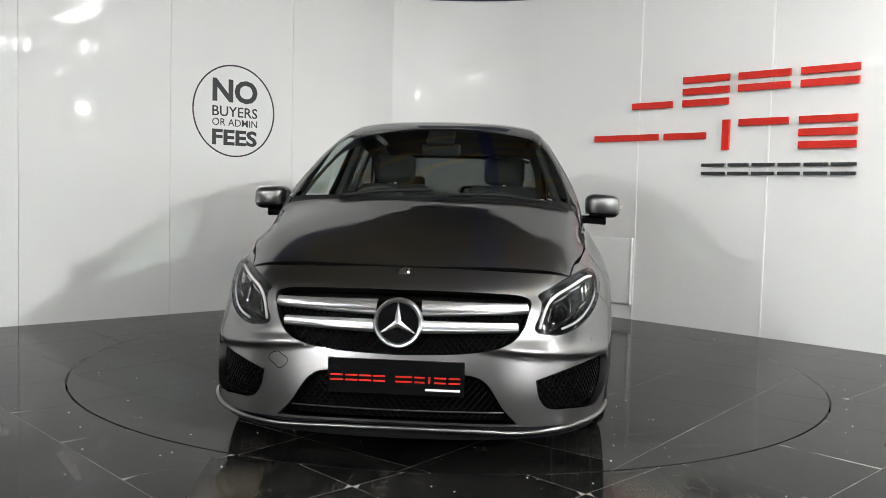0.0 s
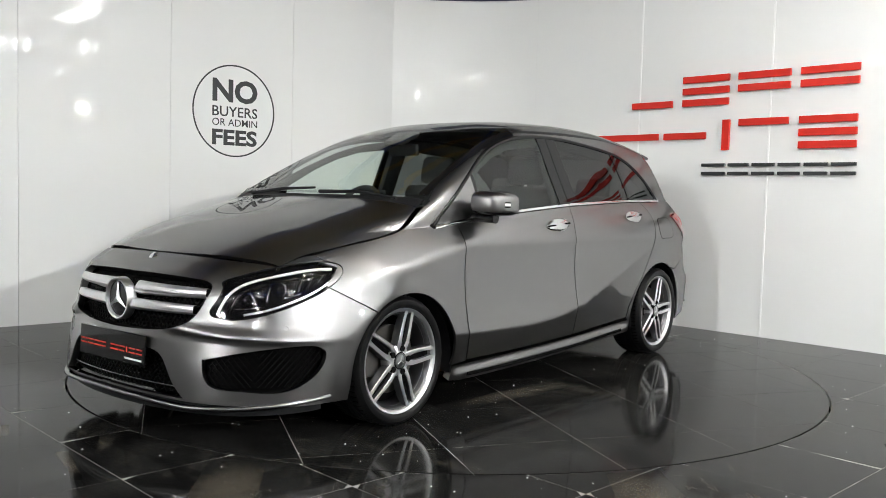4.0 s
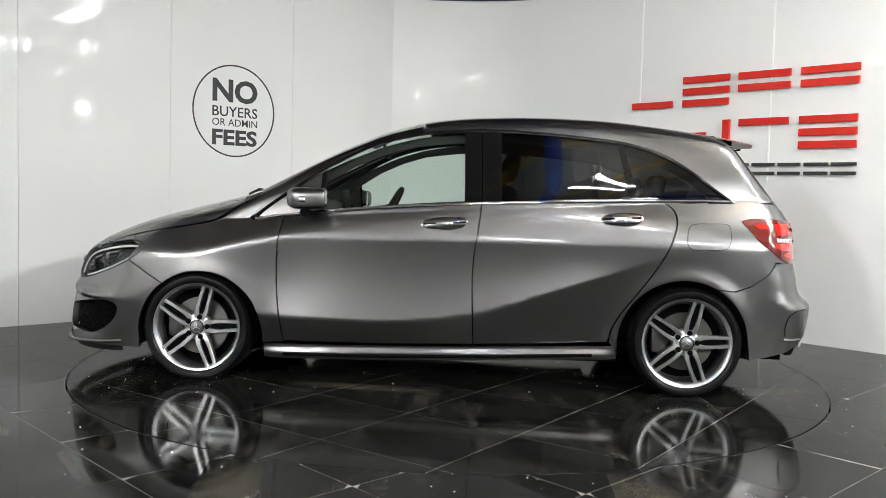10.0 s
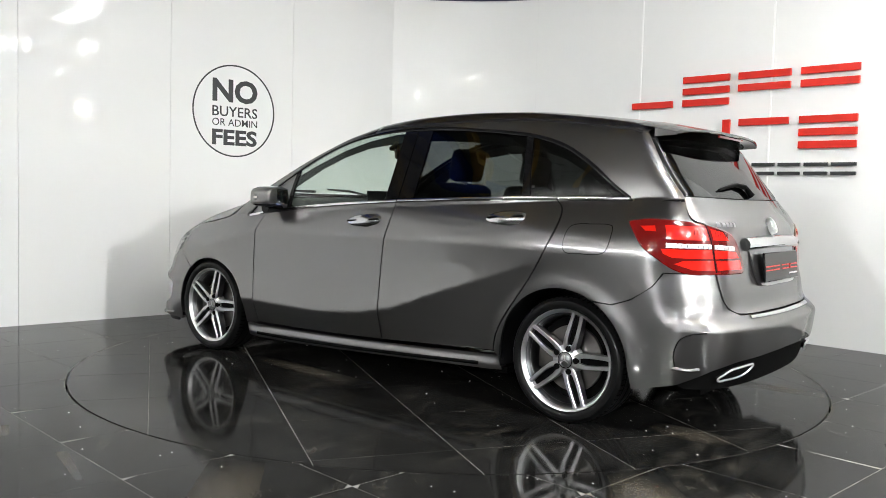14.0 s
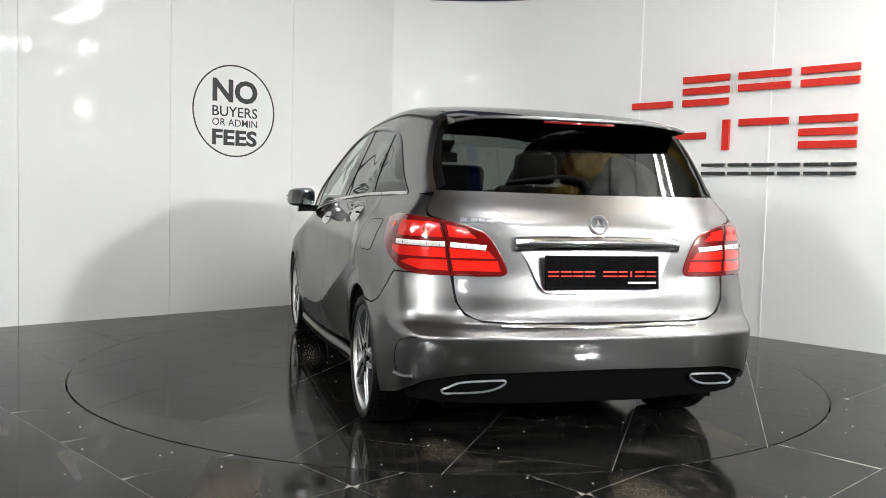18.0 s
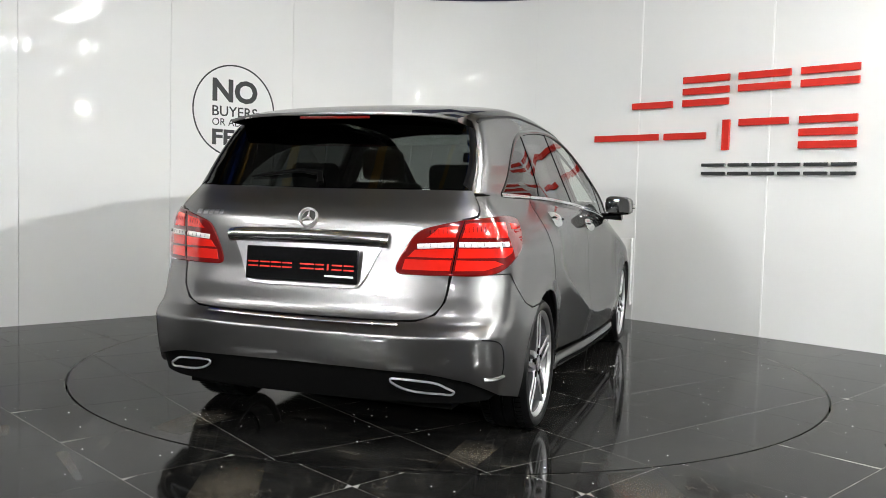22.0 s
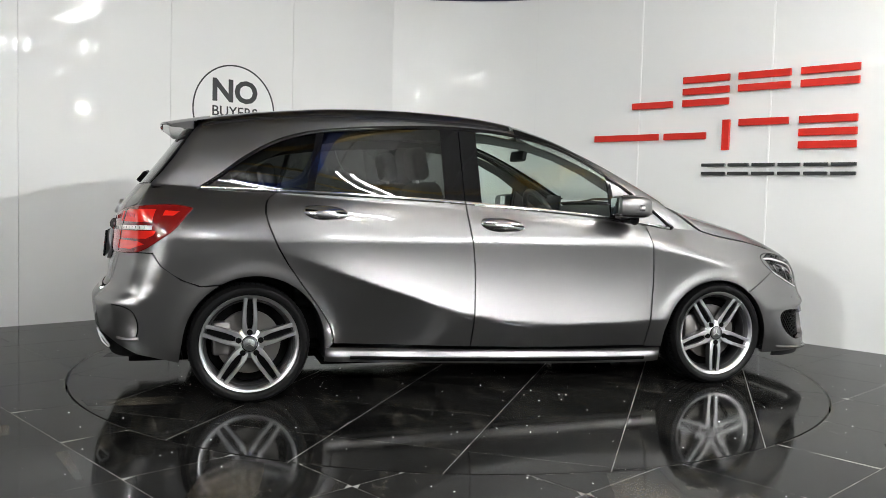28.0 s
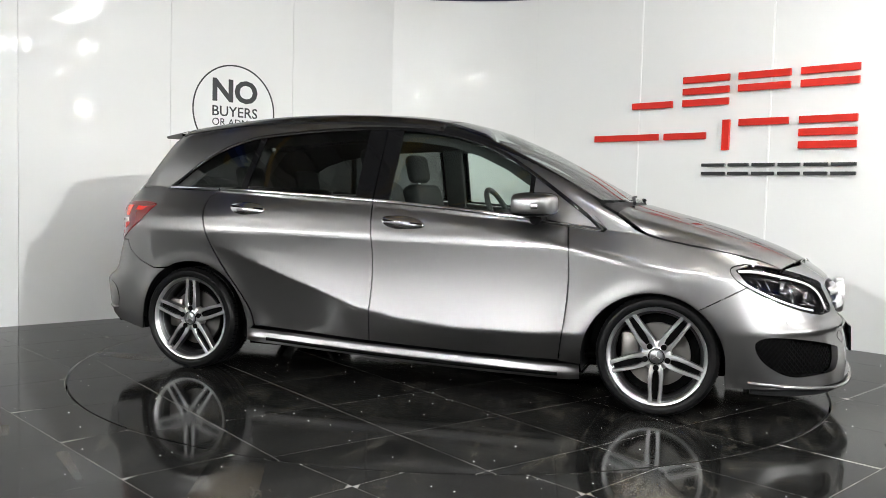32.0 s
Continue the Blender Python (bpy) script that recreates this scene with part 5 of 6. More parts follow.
def build_headlights():
    """Each lamp: dark bowl, two projectors, a bright guide round the lower edge, a clear lens."""
    for hand in (1, -1):
        edge = LAMP_EDGE * np.array([hand, 1])
        bowl = panel("headlight", "nose", edge, BLACK_GLOSS, car, "slanted clear headlight with dark bowl and chrome projectors", lift=-0.050, depth=-0.048, gap=0.001)
        panel("lens", "nose", edge, LENS, bowl, "clear lens", lift=-0.001, depth=0.003, gap=0.001)
        way = np.array([hand, 1])
        for a, z, r in ((34.0, 0.618, 0.034), (40.6, 0.668, 0.030)):
            q = onto("nose", [(a * hand, z)])
            n = normals(q)[0]
            at = turned_to(q[0] - n * 0.040 + np.array([0.012, 0, 0]), np.array([0.93, 0.30 * hand, 0.0]))
            ring = part("projector", lathe([(r * 0.90, -0.006), (r * 0.91, 0.008), (r * 0.96, 0.010), (r, 0.006), (r, -0.006)], 28, "y"), CHROME, bowl, "thin chrome projector ring")
            ring.matrix_basis = at
            eye = part("projector_eye", lathe([(0.0, 0.022), (r * 0.35, 0.020), (r * 0.65, 0.012), (r * 0.90, -0.002)], 24, "y"), BLACK_GLOSS, bowl, "dark projector glass")
            eye.matrix_basis = at
        guide = loop((27.6, 0.562), (28.4, 0.600), (29.8, 0.645), (32.2, 0.680), (36.0, 0.705), (41.5, 0.728), (47.5, 0.744), (51.5, 0.744), closed=False) * way
        bead("light_guide", "nose", guide, 0.012, 0.005, WHITE_LENS, bowl, "pale light guide along the inner and upper edge", lift=-0.014)
        foot = loop((33.0, 0.556), (37.5, 0.574), (42.5, 0.606), (47.5, 0.648), (51.0, 0.690), (52.2, 0.722), closed=False) * way
        bead("light_guide", "nose", foot, 0.010, 0.004, SATIN_BRIGHT, bowl, "silver line along the lower and outer edge", lift=-0.012)
        hood = loop((28.6, 0.655, 1), (31.0, 0.690), (36.0, 0.718), (42.0, 0.742), (48.5, 0.757, 1), (47.5, 0.765), (42.0, 0.752), (36.0, 0.730), (31.0, 0.704)) * way
        panel("lamp_hood", "nose", hood, BLACK_GLOSS, bowl, "gloss black shade over the light guide", lift=-0.016, depth=0.004, gap=0.0)
        # stepped chrome reflectors between and beside the projectors
        for a0, z0, a1, z1, w in ((30.2, 0.588, 31.4, 0.640, 0.008), (32.2, 0.660, 36.8, 0.686, 0.008), (37.4, 0.612, 37.9, 0.672, 0.007), (31.0, 0.578, 36.2, 0.590, 0.006), (38.6, 0.700, 43.5, 0.716, 0.010),
                                  (44.0, 0.652, 44.8, 0.708, 0.009), (41.0, 0.626, 44.6, 0.644, 0.007), (46.2, 0.672, 47.2, 0.716, 0.008), (48.4, 0.690, 49.6, 0.722, 0.008)):
            bead("reflector_fin", "nose", loop((a0, z0), (a1, z1), closed=False, n=5) * way, w, 0.005, CHROME, bowl, "chrome reflector step", lift=-0.030)
        bead("lens_seal", "nose", edge, 0.006, 0.002, BLACK_GLOSS, bowl, "black seal round the lens", closed=True)


TAIL_LAMP = loop((56.4, 0.968, 1), (52.0, 0.981), (47.1, 0.978), (40.2, 0.966), (33.3, 0.940), (29.0, 0.912), (26.6, 0.860), (24.3, 0.785), (24.2, 0.756), (27.0, 0.749), (35.1, 0.749), (43.0, 0.752), (47.0, 0.772), (50.5, 0.815), (54.0, 0.872))


def build_rear():
    gate_half = loop((0.0, 1.084, 1), (20, 1.086), (42.4, 1.089, 1), (42.2, 1.0), (38.2, 0.97, 1), (36.6, 0.86), (35.4, 0.76, 1), (33.9, 0.644), (31.8, 0.594), (28.0, 0.567), (12.6, 0.561), (0.0, 0.560, 1), n=5)[:-4]
    gate = panel("tailgate", "tail", mirror_pts(gate_half), PAINT, car, "grey metallic tailgate", cell=0.035)
    glass = loop((0.0, 1.090, 1), (20, 1.092), (42.0, 1.096, 1), (44.6, 1.18), (47.0, 1.28), (48.4, 1.372, 1), (30, 1.405), (0.0, 1.415, 1), n=5)[:-4]
    panel("rear_window", "tail", mirror_pts(glass), PRIVACY, gate, "dark tinted rear window", depth=0.005, lift=-0.003)
    rim = loop((41.2, 1.100), (43.8, 1.18), (46.2, 1.28), (47.5, 1.362), closed=False)
    bead("window_edge", "tail", rim, 0.045, 0.0025, BLACK_GLOSS, gate, "gloss black window edge", both=True)
    panel("gate_liner", "tail", mirror_pts([(0.0, 1.07), (36, 1.07), (34, 0.60), (0, 0.58)]), DEEP_BLACK, gate, "dark inner trim of the tailgate", lift=-0.06)
    # bumper
    a = round_pattern("tail", arc(*REAR_ARCH, 121, 176, 16))
    low = round_pattern("tail", [(-1.690, 0.215)])
    half = [(0.0, 0.552), (12.6, 0.553), (28.0, 0.559), (32.3, 0.588), (34.4, 0.642), (35.9, 0.748), (43.0, 0.748), (49.1, 0.748), (51.5, 0.687), (56.0, 0.621), (60.4, 0.590)] + a + low + [(50, 0.240), (46.0, 0.260), (43.0, 0.288), (38.5, 0.326), (33, 0.350), (29.9, 0.359), (15, 0.367), (0.0, 0.371)]
    bumper = panel("rear_bumper", "tail", mirror_pts(half), PAINT, car, "grey metallic rear bumper", cell=0.045, depth=0.03)
    panel("diffuser", "tail", mirror_pts([(0.0, 0.385), (15, 0.381), (29.9, 0.373), (38.5, 0.341), (43.0, 0.303), (47.0, 0.262), (44, 0.235), (36, 0.222), (20, 0.215), (0.0, 0.215)]), DEEP_BLACK, car, "black lower diffuser", lift=-0.020, cell=0.04, shape=None)
    # dark sheet put in for the unlit hollow behind the bumper
    panel("bumper_shade_sheet", "tail", mirror_pts([(0.0, 0.60), (33, 0.62), (40, 0.75), (58, 0.6), (57, 0.26), (40, 0.26), (0.0, 0.26)]), DEEP_BLACK, car, "black sheet standing in for the shade behind the rear bumper", lift=-0.06)
    bead("loading_strip", "tail", loop((-24.3, 0.549), (-12, 0.547), (0, 0.546), (12, 0.547), (24.3, 0.549), closed=False), 0.014, 0.005, CHROME, bumper, "chrome loading sill strip", lift=0.004)
    vent = loop((40.5, 0.498), (43.5, 0.491), (45.6, 0.470), (46.6, 0.432), (46.9, 0.385), (46.5, 0.343), closed=False)
    # black bead gives the vent crease its shade; the recess is not modelled
    bead("vent_crease_shade", "tail", vent, 0.006, 0.0015, BLACK_GLOSS, bumper, "dark line drawn for the shade in the corner vent crease", both=True)
    fin = loop((41.5, 0.334), (44.2, 0.329), (47.0, 0.335), closed=False)
    bead("corner_fin", "tail", fin, 0.018, 0.010, PAINT, bumper, "raised corner fin", both=True)
    # exhaust trims
    pipe = loop((36.4, 0.272), (34.6, 0.302), (32.4, 0.324), (28.0, 0.334), (24.0, 0.338), (22.5, 0.332), (23.6, 0.306), (26.0, 0.284), (29.0, 0.273), (33.5, 0.268))
    pipe = (pipe - np.array([29.3, 0.303])) * np.array([0.93, 0.80]) + np.array([29.3, 0.303])
    bead("exhaust_trim", "tail", pipe, 0.009, 0.006, SATIN_BRIGHT, bumper, "chrome exhaust trim", closed=True, lift=-0.002, both=True)
    panel("exhaust_mouth", "tail", pipe, DEEP_BLACK, bumper, "dark exhaust mouth", lift=-0.010, both=True, gap=0.003)
    # lamps
    for hand in (1, -1):
        e = TAIL_LAMP * np.array([hand, 1])
        lamp = panel("tail_light", "tail", e, DARK_RED, car, "deep red wraparound tail light with brighter bars and a white band", lift=0.006, depth=0.03, cell=0.03, gap=0.0015)
        way = np.array([hand, 1])
        blocks = [((30.6, 0.893), (36.6, 0.897), (37.4, 0.948), (33.2, 0.934)), ((37.9, 0.896), (48.6, 0.898), (48.6, 0.960), (40.8, 0.958), (38.8, 0.952)),
                  ((26.4, 0.814), (36.0, 0.814), (36.4, 0.854), (28.0, 0.845)), ((36.9, 0.814), (47.5, 0.818), (49.5, 0.836), (50.0, 0.858), (37.2, 0.855)),
                  ((25.2, 0.762), (35.3, 0.762), (35.8, 0.807), (25.9, 0.806)), ((36.3, 0.762), (42.6, 0.765), (47.2, 0.792), (45.0, 0.807), (36.7, 0.808)),
                  ((50.6, 0.930), (53.0, 0.930), (54.0, 0.952), (50.6, 0.956))]
        for k, pts in enumerate(blocks):
            edge = loop(*[(*q, 1) for q in pts], n=4) * way
            panel("lamp_block", "tail", edge, RED_LENS, lamp, "bright red light bar", lift=0.0078, depth=0.002, cell=0.03, gap=0.001)
        for k in range(12):
            u = 31.4 + 0.88 * k + (1.9 if k > 5 else 0)
            z = 0.914 + 0.0021 * min(k, 8)
            bead("lamp_dash", "tail", np.array([(u * hand, z - 0.010), (u * hand, z), (u * hand, z + 0.010)]), 0.003, 0.0026, DARK_RED, lamp, "dark gap between red segments", lift=0.0078, steps=3)
        for (u0, z0), (u1, z1) in (((28.6, 0.858), (36.2, 0.868)), ((37.3, 0.869), (48.8, 0.873))):
            line = np.array([(u0 + (u1 - u0) * q, z0 + (z1 - z0) * q) for q in np.linspace(0, 1, 8)]) * way
            bead("lamp_band", "tail", line, 0.023, 0.004, WHITE_LENS, lamp, "white reversing light band", lift=0.006)
        for k in range(13):
            u = 30.0 + 1.4 * k
            z = 0.859 + 0.013 * min(1, (u - 29) / 14)
            bead("lamp_dash", "tail", np.array([(u * hand, z - 0.006), (u * hand, z), (u * hand, z + 0.006)]), 0.004, 0.0055, TRIM_DARK, lamp, "grey dash in the white band", lift=0.006, steps=3)
        bead("lamp_line", "tail", loop((38.7, 0.963), (37.4, 0.90), (36.6, 0.84), (35.7, 0.752), closed=False) * way, 0.005, 0.003, DEEP_BLACK, lamp, "dark gap between lamp halves", lift=0.006)
        bead("lamp_rim", "tail", e, 0.012, 0.003, DARK_RED, lamp, "dark red lamp rim", closed=True, lift=0.004)
    # handle strip, plate recess, plate, badges
    strip = loop((-22.2, 0.874), (-20.5, 0.877), (-10, 0.881), (0, 0.883), (10, 0.881), (20.5, 0.877), (22.2, 0.874), closed=False)
    bead("gate_handle", "tail", strip, 0.062, 0.026, CHROME, gate, "wide chrome handle strip", lift=0.004, steps=7)
    recess = loop((0.0, 0.878, 1), (21.6, 0.876, 1), (19.0, 0.80), (16.2, 0.705), (14.4, 0.678), (0.0, 0.674, 1), n=5)[:-4]
    panel("plate_recess", "tail", mirror_pts(recess), ALLOY_MID, gate, "silver plate recess", shape=lambda p: 0.003 + 0.06 * np.maximum(0.878 - p[:, 2], 0), depth=0.03)
    plate("rear_plate", -2.070, 0.765, 0.518, 0.140, -1, 5.0)
    ob = emblem(-2.014, 0.960, 0.043, 24.0, -1, gate)
    for a, b in ((34.6, 33.2), (32.4, 31.0), (30.6, 29.3), (28.9, 27.7), (27.3, 26.3)):
        bead("badge_bar", "tail", loop((a, 0.968), (b, 0.968), closed=False, n=3), 0.021, 0.003, ALLOY_MID, gate, "chrome badge bar", lift=0.001)
    # rear spoiler: painted top, gloss black underside
    xs, ys = np.linspace(0, 1, 8), np.linspace(-0.560, 0.560, 25)
    def blade(under):
        rows = []
        for s in xs:
            row = []
            for y in ys:
                end = -1.800 + 0.16 * y * y + 0.35 * abs(y) ** 6
                x = -1.54 + (end + 1.54) * s
                z = float(ROOF(x) - sag(x, y)) - 0.10 * max(0, abs(y) - 0.48) + 0.004
                row.append((x + (0.004 if under else 0) * s, y * (0.996 if under else 1), z - under * (0.014 + 0.05 * (1 - s))))
            rows.append(row)
        return rows
    bm = bmesh.new()
    top, lip = blade(0), [[(x, y, z - 0.010) for x, y, z in blade(0)[-1]]]
    grid = [[bm.verts.new(p) for p in row] for row in top + lip]
    for p, q in zip(grid, grid[1:]):
        for j in range(len(ys) - 1):
            bm.faces.new((p[j], q[j], q[j + 1], p[j + 1]))
    low = blade(1)
    for j in (0, len(ys) - 1):
        ends = [bm.verts.new((x, y * 1.002, z)) for x, y, z in (row[j] for row in low[3:])]
        for k in range(len(ends) - 1):
            bm.faces.new((grid[k + 3][j], grid[k + 4][j], ends[k + 1], ends[k]))
    spoiler = part("roof_spoiler", bm, PAINT, car, "grey roof spoiler over the rear window")
    bm = bmesh.new()
    grid = [[bm.verts.new((x, y, z - 0.03)) for x, y, z in low[3]]] + [[bm.verts.new(p) for p in row] for row in low[3:]]
    for p, q in zip(grid, grid[1:]):
        for j in range(len(ys) - 1):
            bm.faces.new((p[j], q[j], q[j + 1], p[j + 1]))
    part("spoiler_underside", bm, BLACK_GLOSS, spoiler, "gloss black underside")
    bar = box(0.010, 0.34, 0.012, (-1.788, 0, 1.398), 0.003)
    part("brake_light", bar, DARK_RED, spoiler, "dark red high brake light")
    # wiper
    bm = tube([(-1.912, 0.0, 1.105), (-1.880, 0.02, 1.150), (-1.868, 0.12, 1.160), (-1.874, 0.28, 1.142), (-1.872, 0.36, 1.130)], [0.016, 0.014, 0.010, 0.008, 0.005], 10)
    part("rear_wiper", bm, BLACK_MESH, gate, "black rear wiper")


def build_roof():
    half = loop((0.155, 0.0, 1), (0.145, 0.3), (0.110, 0.583, 1), (-0.3, 0.584), (-0.8, 0.586), (-1.3, 0.587), (-1.60, 0.588, 1), (-1.62, 0.3), (-1.62, 0.0, 1), n=6)[:-5]
    panel("roof", "top", mirror_top(half), PAINT, car, "grey metallic roof", cell=0.06, depth=0.03)
    bead("roof_strip", "top", loop((0.10, 0.589), (-0.3, 0.591), (-0.8, 0.593), (-1.3, 0.594), (-1.58, 0.595), closed=False), 0.016, 0.002, BLACK, car, "black roof joint strip", both=True)
    inner = loop((0.10, 0.0, 1), (0.08, 0.52, 1), (-0.8, 0.53), (-1.55, 0.53, 1), (-1.57, 0.0, 1), n=6)[:-5]
    panel("headlining", "top", mirror_top(inner), LINING, car, "pale grey roof lining", lift=-0.05, depth=0.004, cell=0.1)


def build_mirrors(fd):
    def shell_mesh(hand, sx, sy, sz, zc, cut=None):
        """A rounded box, flat towards the rear; cut: keeps only what lies above that height."""
        bm = bmesh.new()
        bmesh.ops.create_uvsphere(bm, u_segments=36, v_segments=24, radius=1)
        if cut is not None:
            bmesh.ops.bisect_plane(bm, geom=bm.verts[:] + bm.edges[:] + bm.faces[:], plane_co=(0, 0, cut), plane_no=(0, 0, 1), clear_inner=True)
        for v in bm.verts:
            x, y, z = v.co
            sg = lambda t, e: math.copysign(abs(t) ** e, t)
            q = Vector((sg(x, 0.62) * sx, sg(y, 0.50) * sy, sg(z, 0.55) * sz))
            if q.x < -0.085:
                q.x = -0.085 + (q.x + 0.085) * 0.12
            q.x -= 0.28 * max(0.0, q.y * hand)
            q.y *= 1 - 0.5 * max(0.0, q.z - 0.02)
            v.co = Vector((0.728 + q.x, hand * 0.912 + q.y, zc + q.z - 0.06 * q.y * hand))
        return bm
    for k, hand in ((0, 1), (1, -1)):
        shell = part("mirror", shell_mesh(hand, 0.116, 0.092, 0.063, 1.034, -0.45), PAINT, fd[k], "grey door mirror with an indicator strip", angle=70)
        part("mirror_base", shell_mesh(hand, 0.114, 0.090, 0.061, 1.034), BLACK_GLOSS, shell, "black lower mirror housing", angle=70)
        part("mirror_glass", box(0.006, 0.140, 0.094, (0.640, hand * 0.902, 1.034), 0.002), CHROME, shell, "mirror glass")
        for z, h, m, w in ((1.030, 0.012, WHITE_LENS, "slim clear indicator"), (1.017, 0.005, BLACK_GLOSS, "dark line under the indicator"), (1.042, 0.004, BLACK_GLOSS, "dark line over the indicator")):
            part("indicator", box(0.085, 0.012, h, (0.765, hand * 0.992, z), 0.002, Euler((0, 0, radians(-24 * hand))).to_matrix()), m, shell, w)
        foot = tube([(0.745, hand * 0.790, 0.958), (0.740, hand * 0.83, 0.960), (0.735, hand * 0.93, 0.962)], [0.024, 0.022, 0.030], 12)
        part("mirror_foot", foot, BLACK_GLOSS, shell, "black mirror foot")


def build_wheels():
    """One wheel in parts; hub axis along y, outside towards +y."""
    def make(name_at, spin, hand):
        R = 0.243
        barrel = [(R - 0.014, -0.20), (R - 0.030, -0.16), (R - 0.035, -0.06), (R - 0.024, -0.022), (R - 0.013, -0.010), (R + 0.001, -0.010), (R + 0.001, -0.20)]
        wheel = part("wheel", lathe(barrel, 64, "y", True), ALLOY_DARK, car, "five twin-spoke alloy wheel", angle=55)
        lip = [(R - 0.017, -0.013), (R - 0.014, -0.006), (R - 0.005, 0.002), (R + 0.001, 0.003), (R + 0.003, -0.001), (R + 0.002, -0.0095), (R - 0.014, -0.0125)]
        part("rim_lip", lathe(lip, 72, "y", True), ALLOY, wheel, "bright machined rim edge", angle=50)
        ledge = [(R - 0.030, -0.040), (R - 0.026, -0.034), (R - 0.022, -0.036), (R - 0.022, -0.05)]
        part("rim_ledge", lathe(ledge, 64, "y"), ALLOY_MID, wheel, "grey inner rim ledge", angle=50)
        tyre = [(R, -0.004), (R + 0.006, 0.006), (R + 0.020, 0.013), (R + 0.040, 0.010), (0.296, -0.008), (0.3015, -0.024), (0.302, -0.045), (0.2975, -0.047), (0.2975, -0.055), (0.302, -0.057), (0.302, -0.095), (0.2975, -0.097), (0.2975, -0.107), (0.302, -0.109), (0.302, -0.150), (0.2975, -0.152), (0.2975, -0.16), (0.302, -0.162), (0.3005, -0.19), (0.295, -0.205), (R + 0.02, -0.22), (R, -0.205)]
        part("tyre", lathe(tyre, 96, "y", True), RUBBER, wheel, "low black tyre", angle=40)
        tread = bmesh.new()
        for k in range(72):
            for y in (-0.030, -0.178):
                a = 2 * math.pi * (k + (0.5 if y < -0.1 else 0)) / 72
                box(0.004, 0.030, 0.006, (0.3005 * math.cos(a), y, 0.3005 * math.sin(a)), turn=Euler((0, -a - math.pi / 2, 0)).to_matrix(), bm=tread)
        part("tread", tread, DEEP_BLACK, wheel, "dark tread grooves", smooth=False)["kind"] = "stuff"
        disc = lathe([(0.06, -0.075), (0.160, -0.075), (0.160, -0.095), (0.06, -0.095)], 48, "y", True)
        part("brake_disc", disc, IRON, wheel, "grey brake disc", angle=50)
        # flat black disc takes the place of the shade behind the spokes
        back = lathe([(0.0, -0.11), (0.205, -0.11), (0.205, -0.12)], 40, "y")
        part("spoke_shade_disc", back, DEEP_BLACK, wheel, "black disc standing in for the shade behind the spokes")
        cal = box(0.09, 0.06, 0.17, (0.135, -0.085, 0.02), 0.015)
        part("brake_caliper", cal, IRON, wheel, "grey brake caliper")
        hub = lathe([(0.0, -0.008), (0.044, -0.008), (0.047, -0.0105), (0.066, -0.0115), (0.073, -0.018), (0.075, -0.06)], 40, "y")
        part("hub", hub, ALLOY, wheel, "machined hub")
        cap = lathe([(0.0, -0.002), (0.026, -0.0025), (0.028, -0.004), (0.029, -0.0005), (0.034, -0.001), (0.036, -0.009)], 32, "y")
        cap = part("hub_cap", cap, ALLOY_MID, wheel, "silver centre cap")
        part("cap_groove", lathe([(0.036, -0.0045), (0.040, -0.0045), (0.040, -0.007), (0.036, -0.007)], 32, "y", True), DEEP_BLACK, cap, "dark groove round the cap")
        star = bmesh.new()
        for k in range(3):
            a = radians(90 + 120 * k)
            box(0.024, 0.003, 0.004, (0.012 * math.cos(a), -0.001, 0.012 * math.sin(a)), 0.001, Euler((0, -a, 0)).to_matrix(), star, 1)
        part("cap_emblem", star, SATIN_BRIGHT, cap, "small bright three-armed emblem", smooth=False)
        for k in range(5):
            mid = radians(spin + 72 * k)
            sp = bmesh.new()
            for sgn in (-1, 1):
                rows = []
                for r, off, half, y, low in ((0.036, 0.0110, 0.0130, -0.011, -0.050), (0.060, 0.0185, 0.0150, -0.008, -0.050), (0.076, 0.0235, 0.0130, -0.006, -0.050), (0.096, 0.0262, 0.0108, -0.004, -0.050), (0.130, 0.0268, 0.0098, -0.004, -0.050), (0.170, 0.0252, 0.0094, -0.005, -0.050), (0.205, 0.0232, 0.0096, -0.005, -0.045), (0.234, 0.0216, 0.0112, -0.003, -0.030)):
                    ring = []
                    for o, yy in ((-half, low), (-half, y - 0.0035), (-half * 0.74, y), (half * 0.74, y), (half, y - 0.0035), (half, low)):
                        b = sgn * off + o
                        ring.append(sp.verts.new((r * math.cos(mid) - b * math.sin(mid), yy, r * math.sin(mid) + b * math.cos(mid))))
                    rows.append(ring)
                for a, b in zip(rows, rows[1:]):
                    for j in range(5):
                        sp.faces.new((a[j], a[j + 1], b[j + 1], b[j]))
            for f in sp.faces:
                f.material_index = 0 if sum(abs(v.co.y) for v in f.verts) / len(f.verts) < 0.013 else 1
            part("spoke", sp, ALLOY, wheel, angle=30).data.materials.append(ALLOY_DARK)
            web = bmesh.new()
            vs = [[web.verts.new((r * math.cos(mid) - b * math.sin(mid), -0.026, r * math.sin(mid) + b * math.cos(mid))) for b in (-h, h)] for r, h in ((0.062, 0.012), (0.100, 0.022), (0.225, 0.017))]
            web.faces.new((vs[0][0], vs[0][1], vs[1][1], vs[1][0]))
            web.faces.new((vs[1][0], vs[1][1], vs[2][1], vs[2][0]))
            part("spoke_web", web, DEEP_BLACK, wheel, "dark web between the twin spokes", smooth=False)
            a = mid
            bolt = lathe([(0.0, -0.0045), (0.006, -0.0045), (0.0065, -0.0052), (0.0132, -0.0052), (0.0145, -0.0038), (0.0145, -0.03)], 18, "y")
            ob = part("wheel_bolt", bolt, DEEP_BLACK, wheel, "recessed wheel bolt")
            ob.matrix_basis = Matrix.Translation((0.057 * math.cos(a), 0.0, 0.057 * math.sin(a)))
        x, y, z = name_at
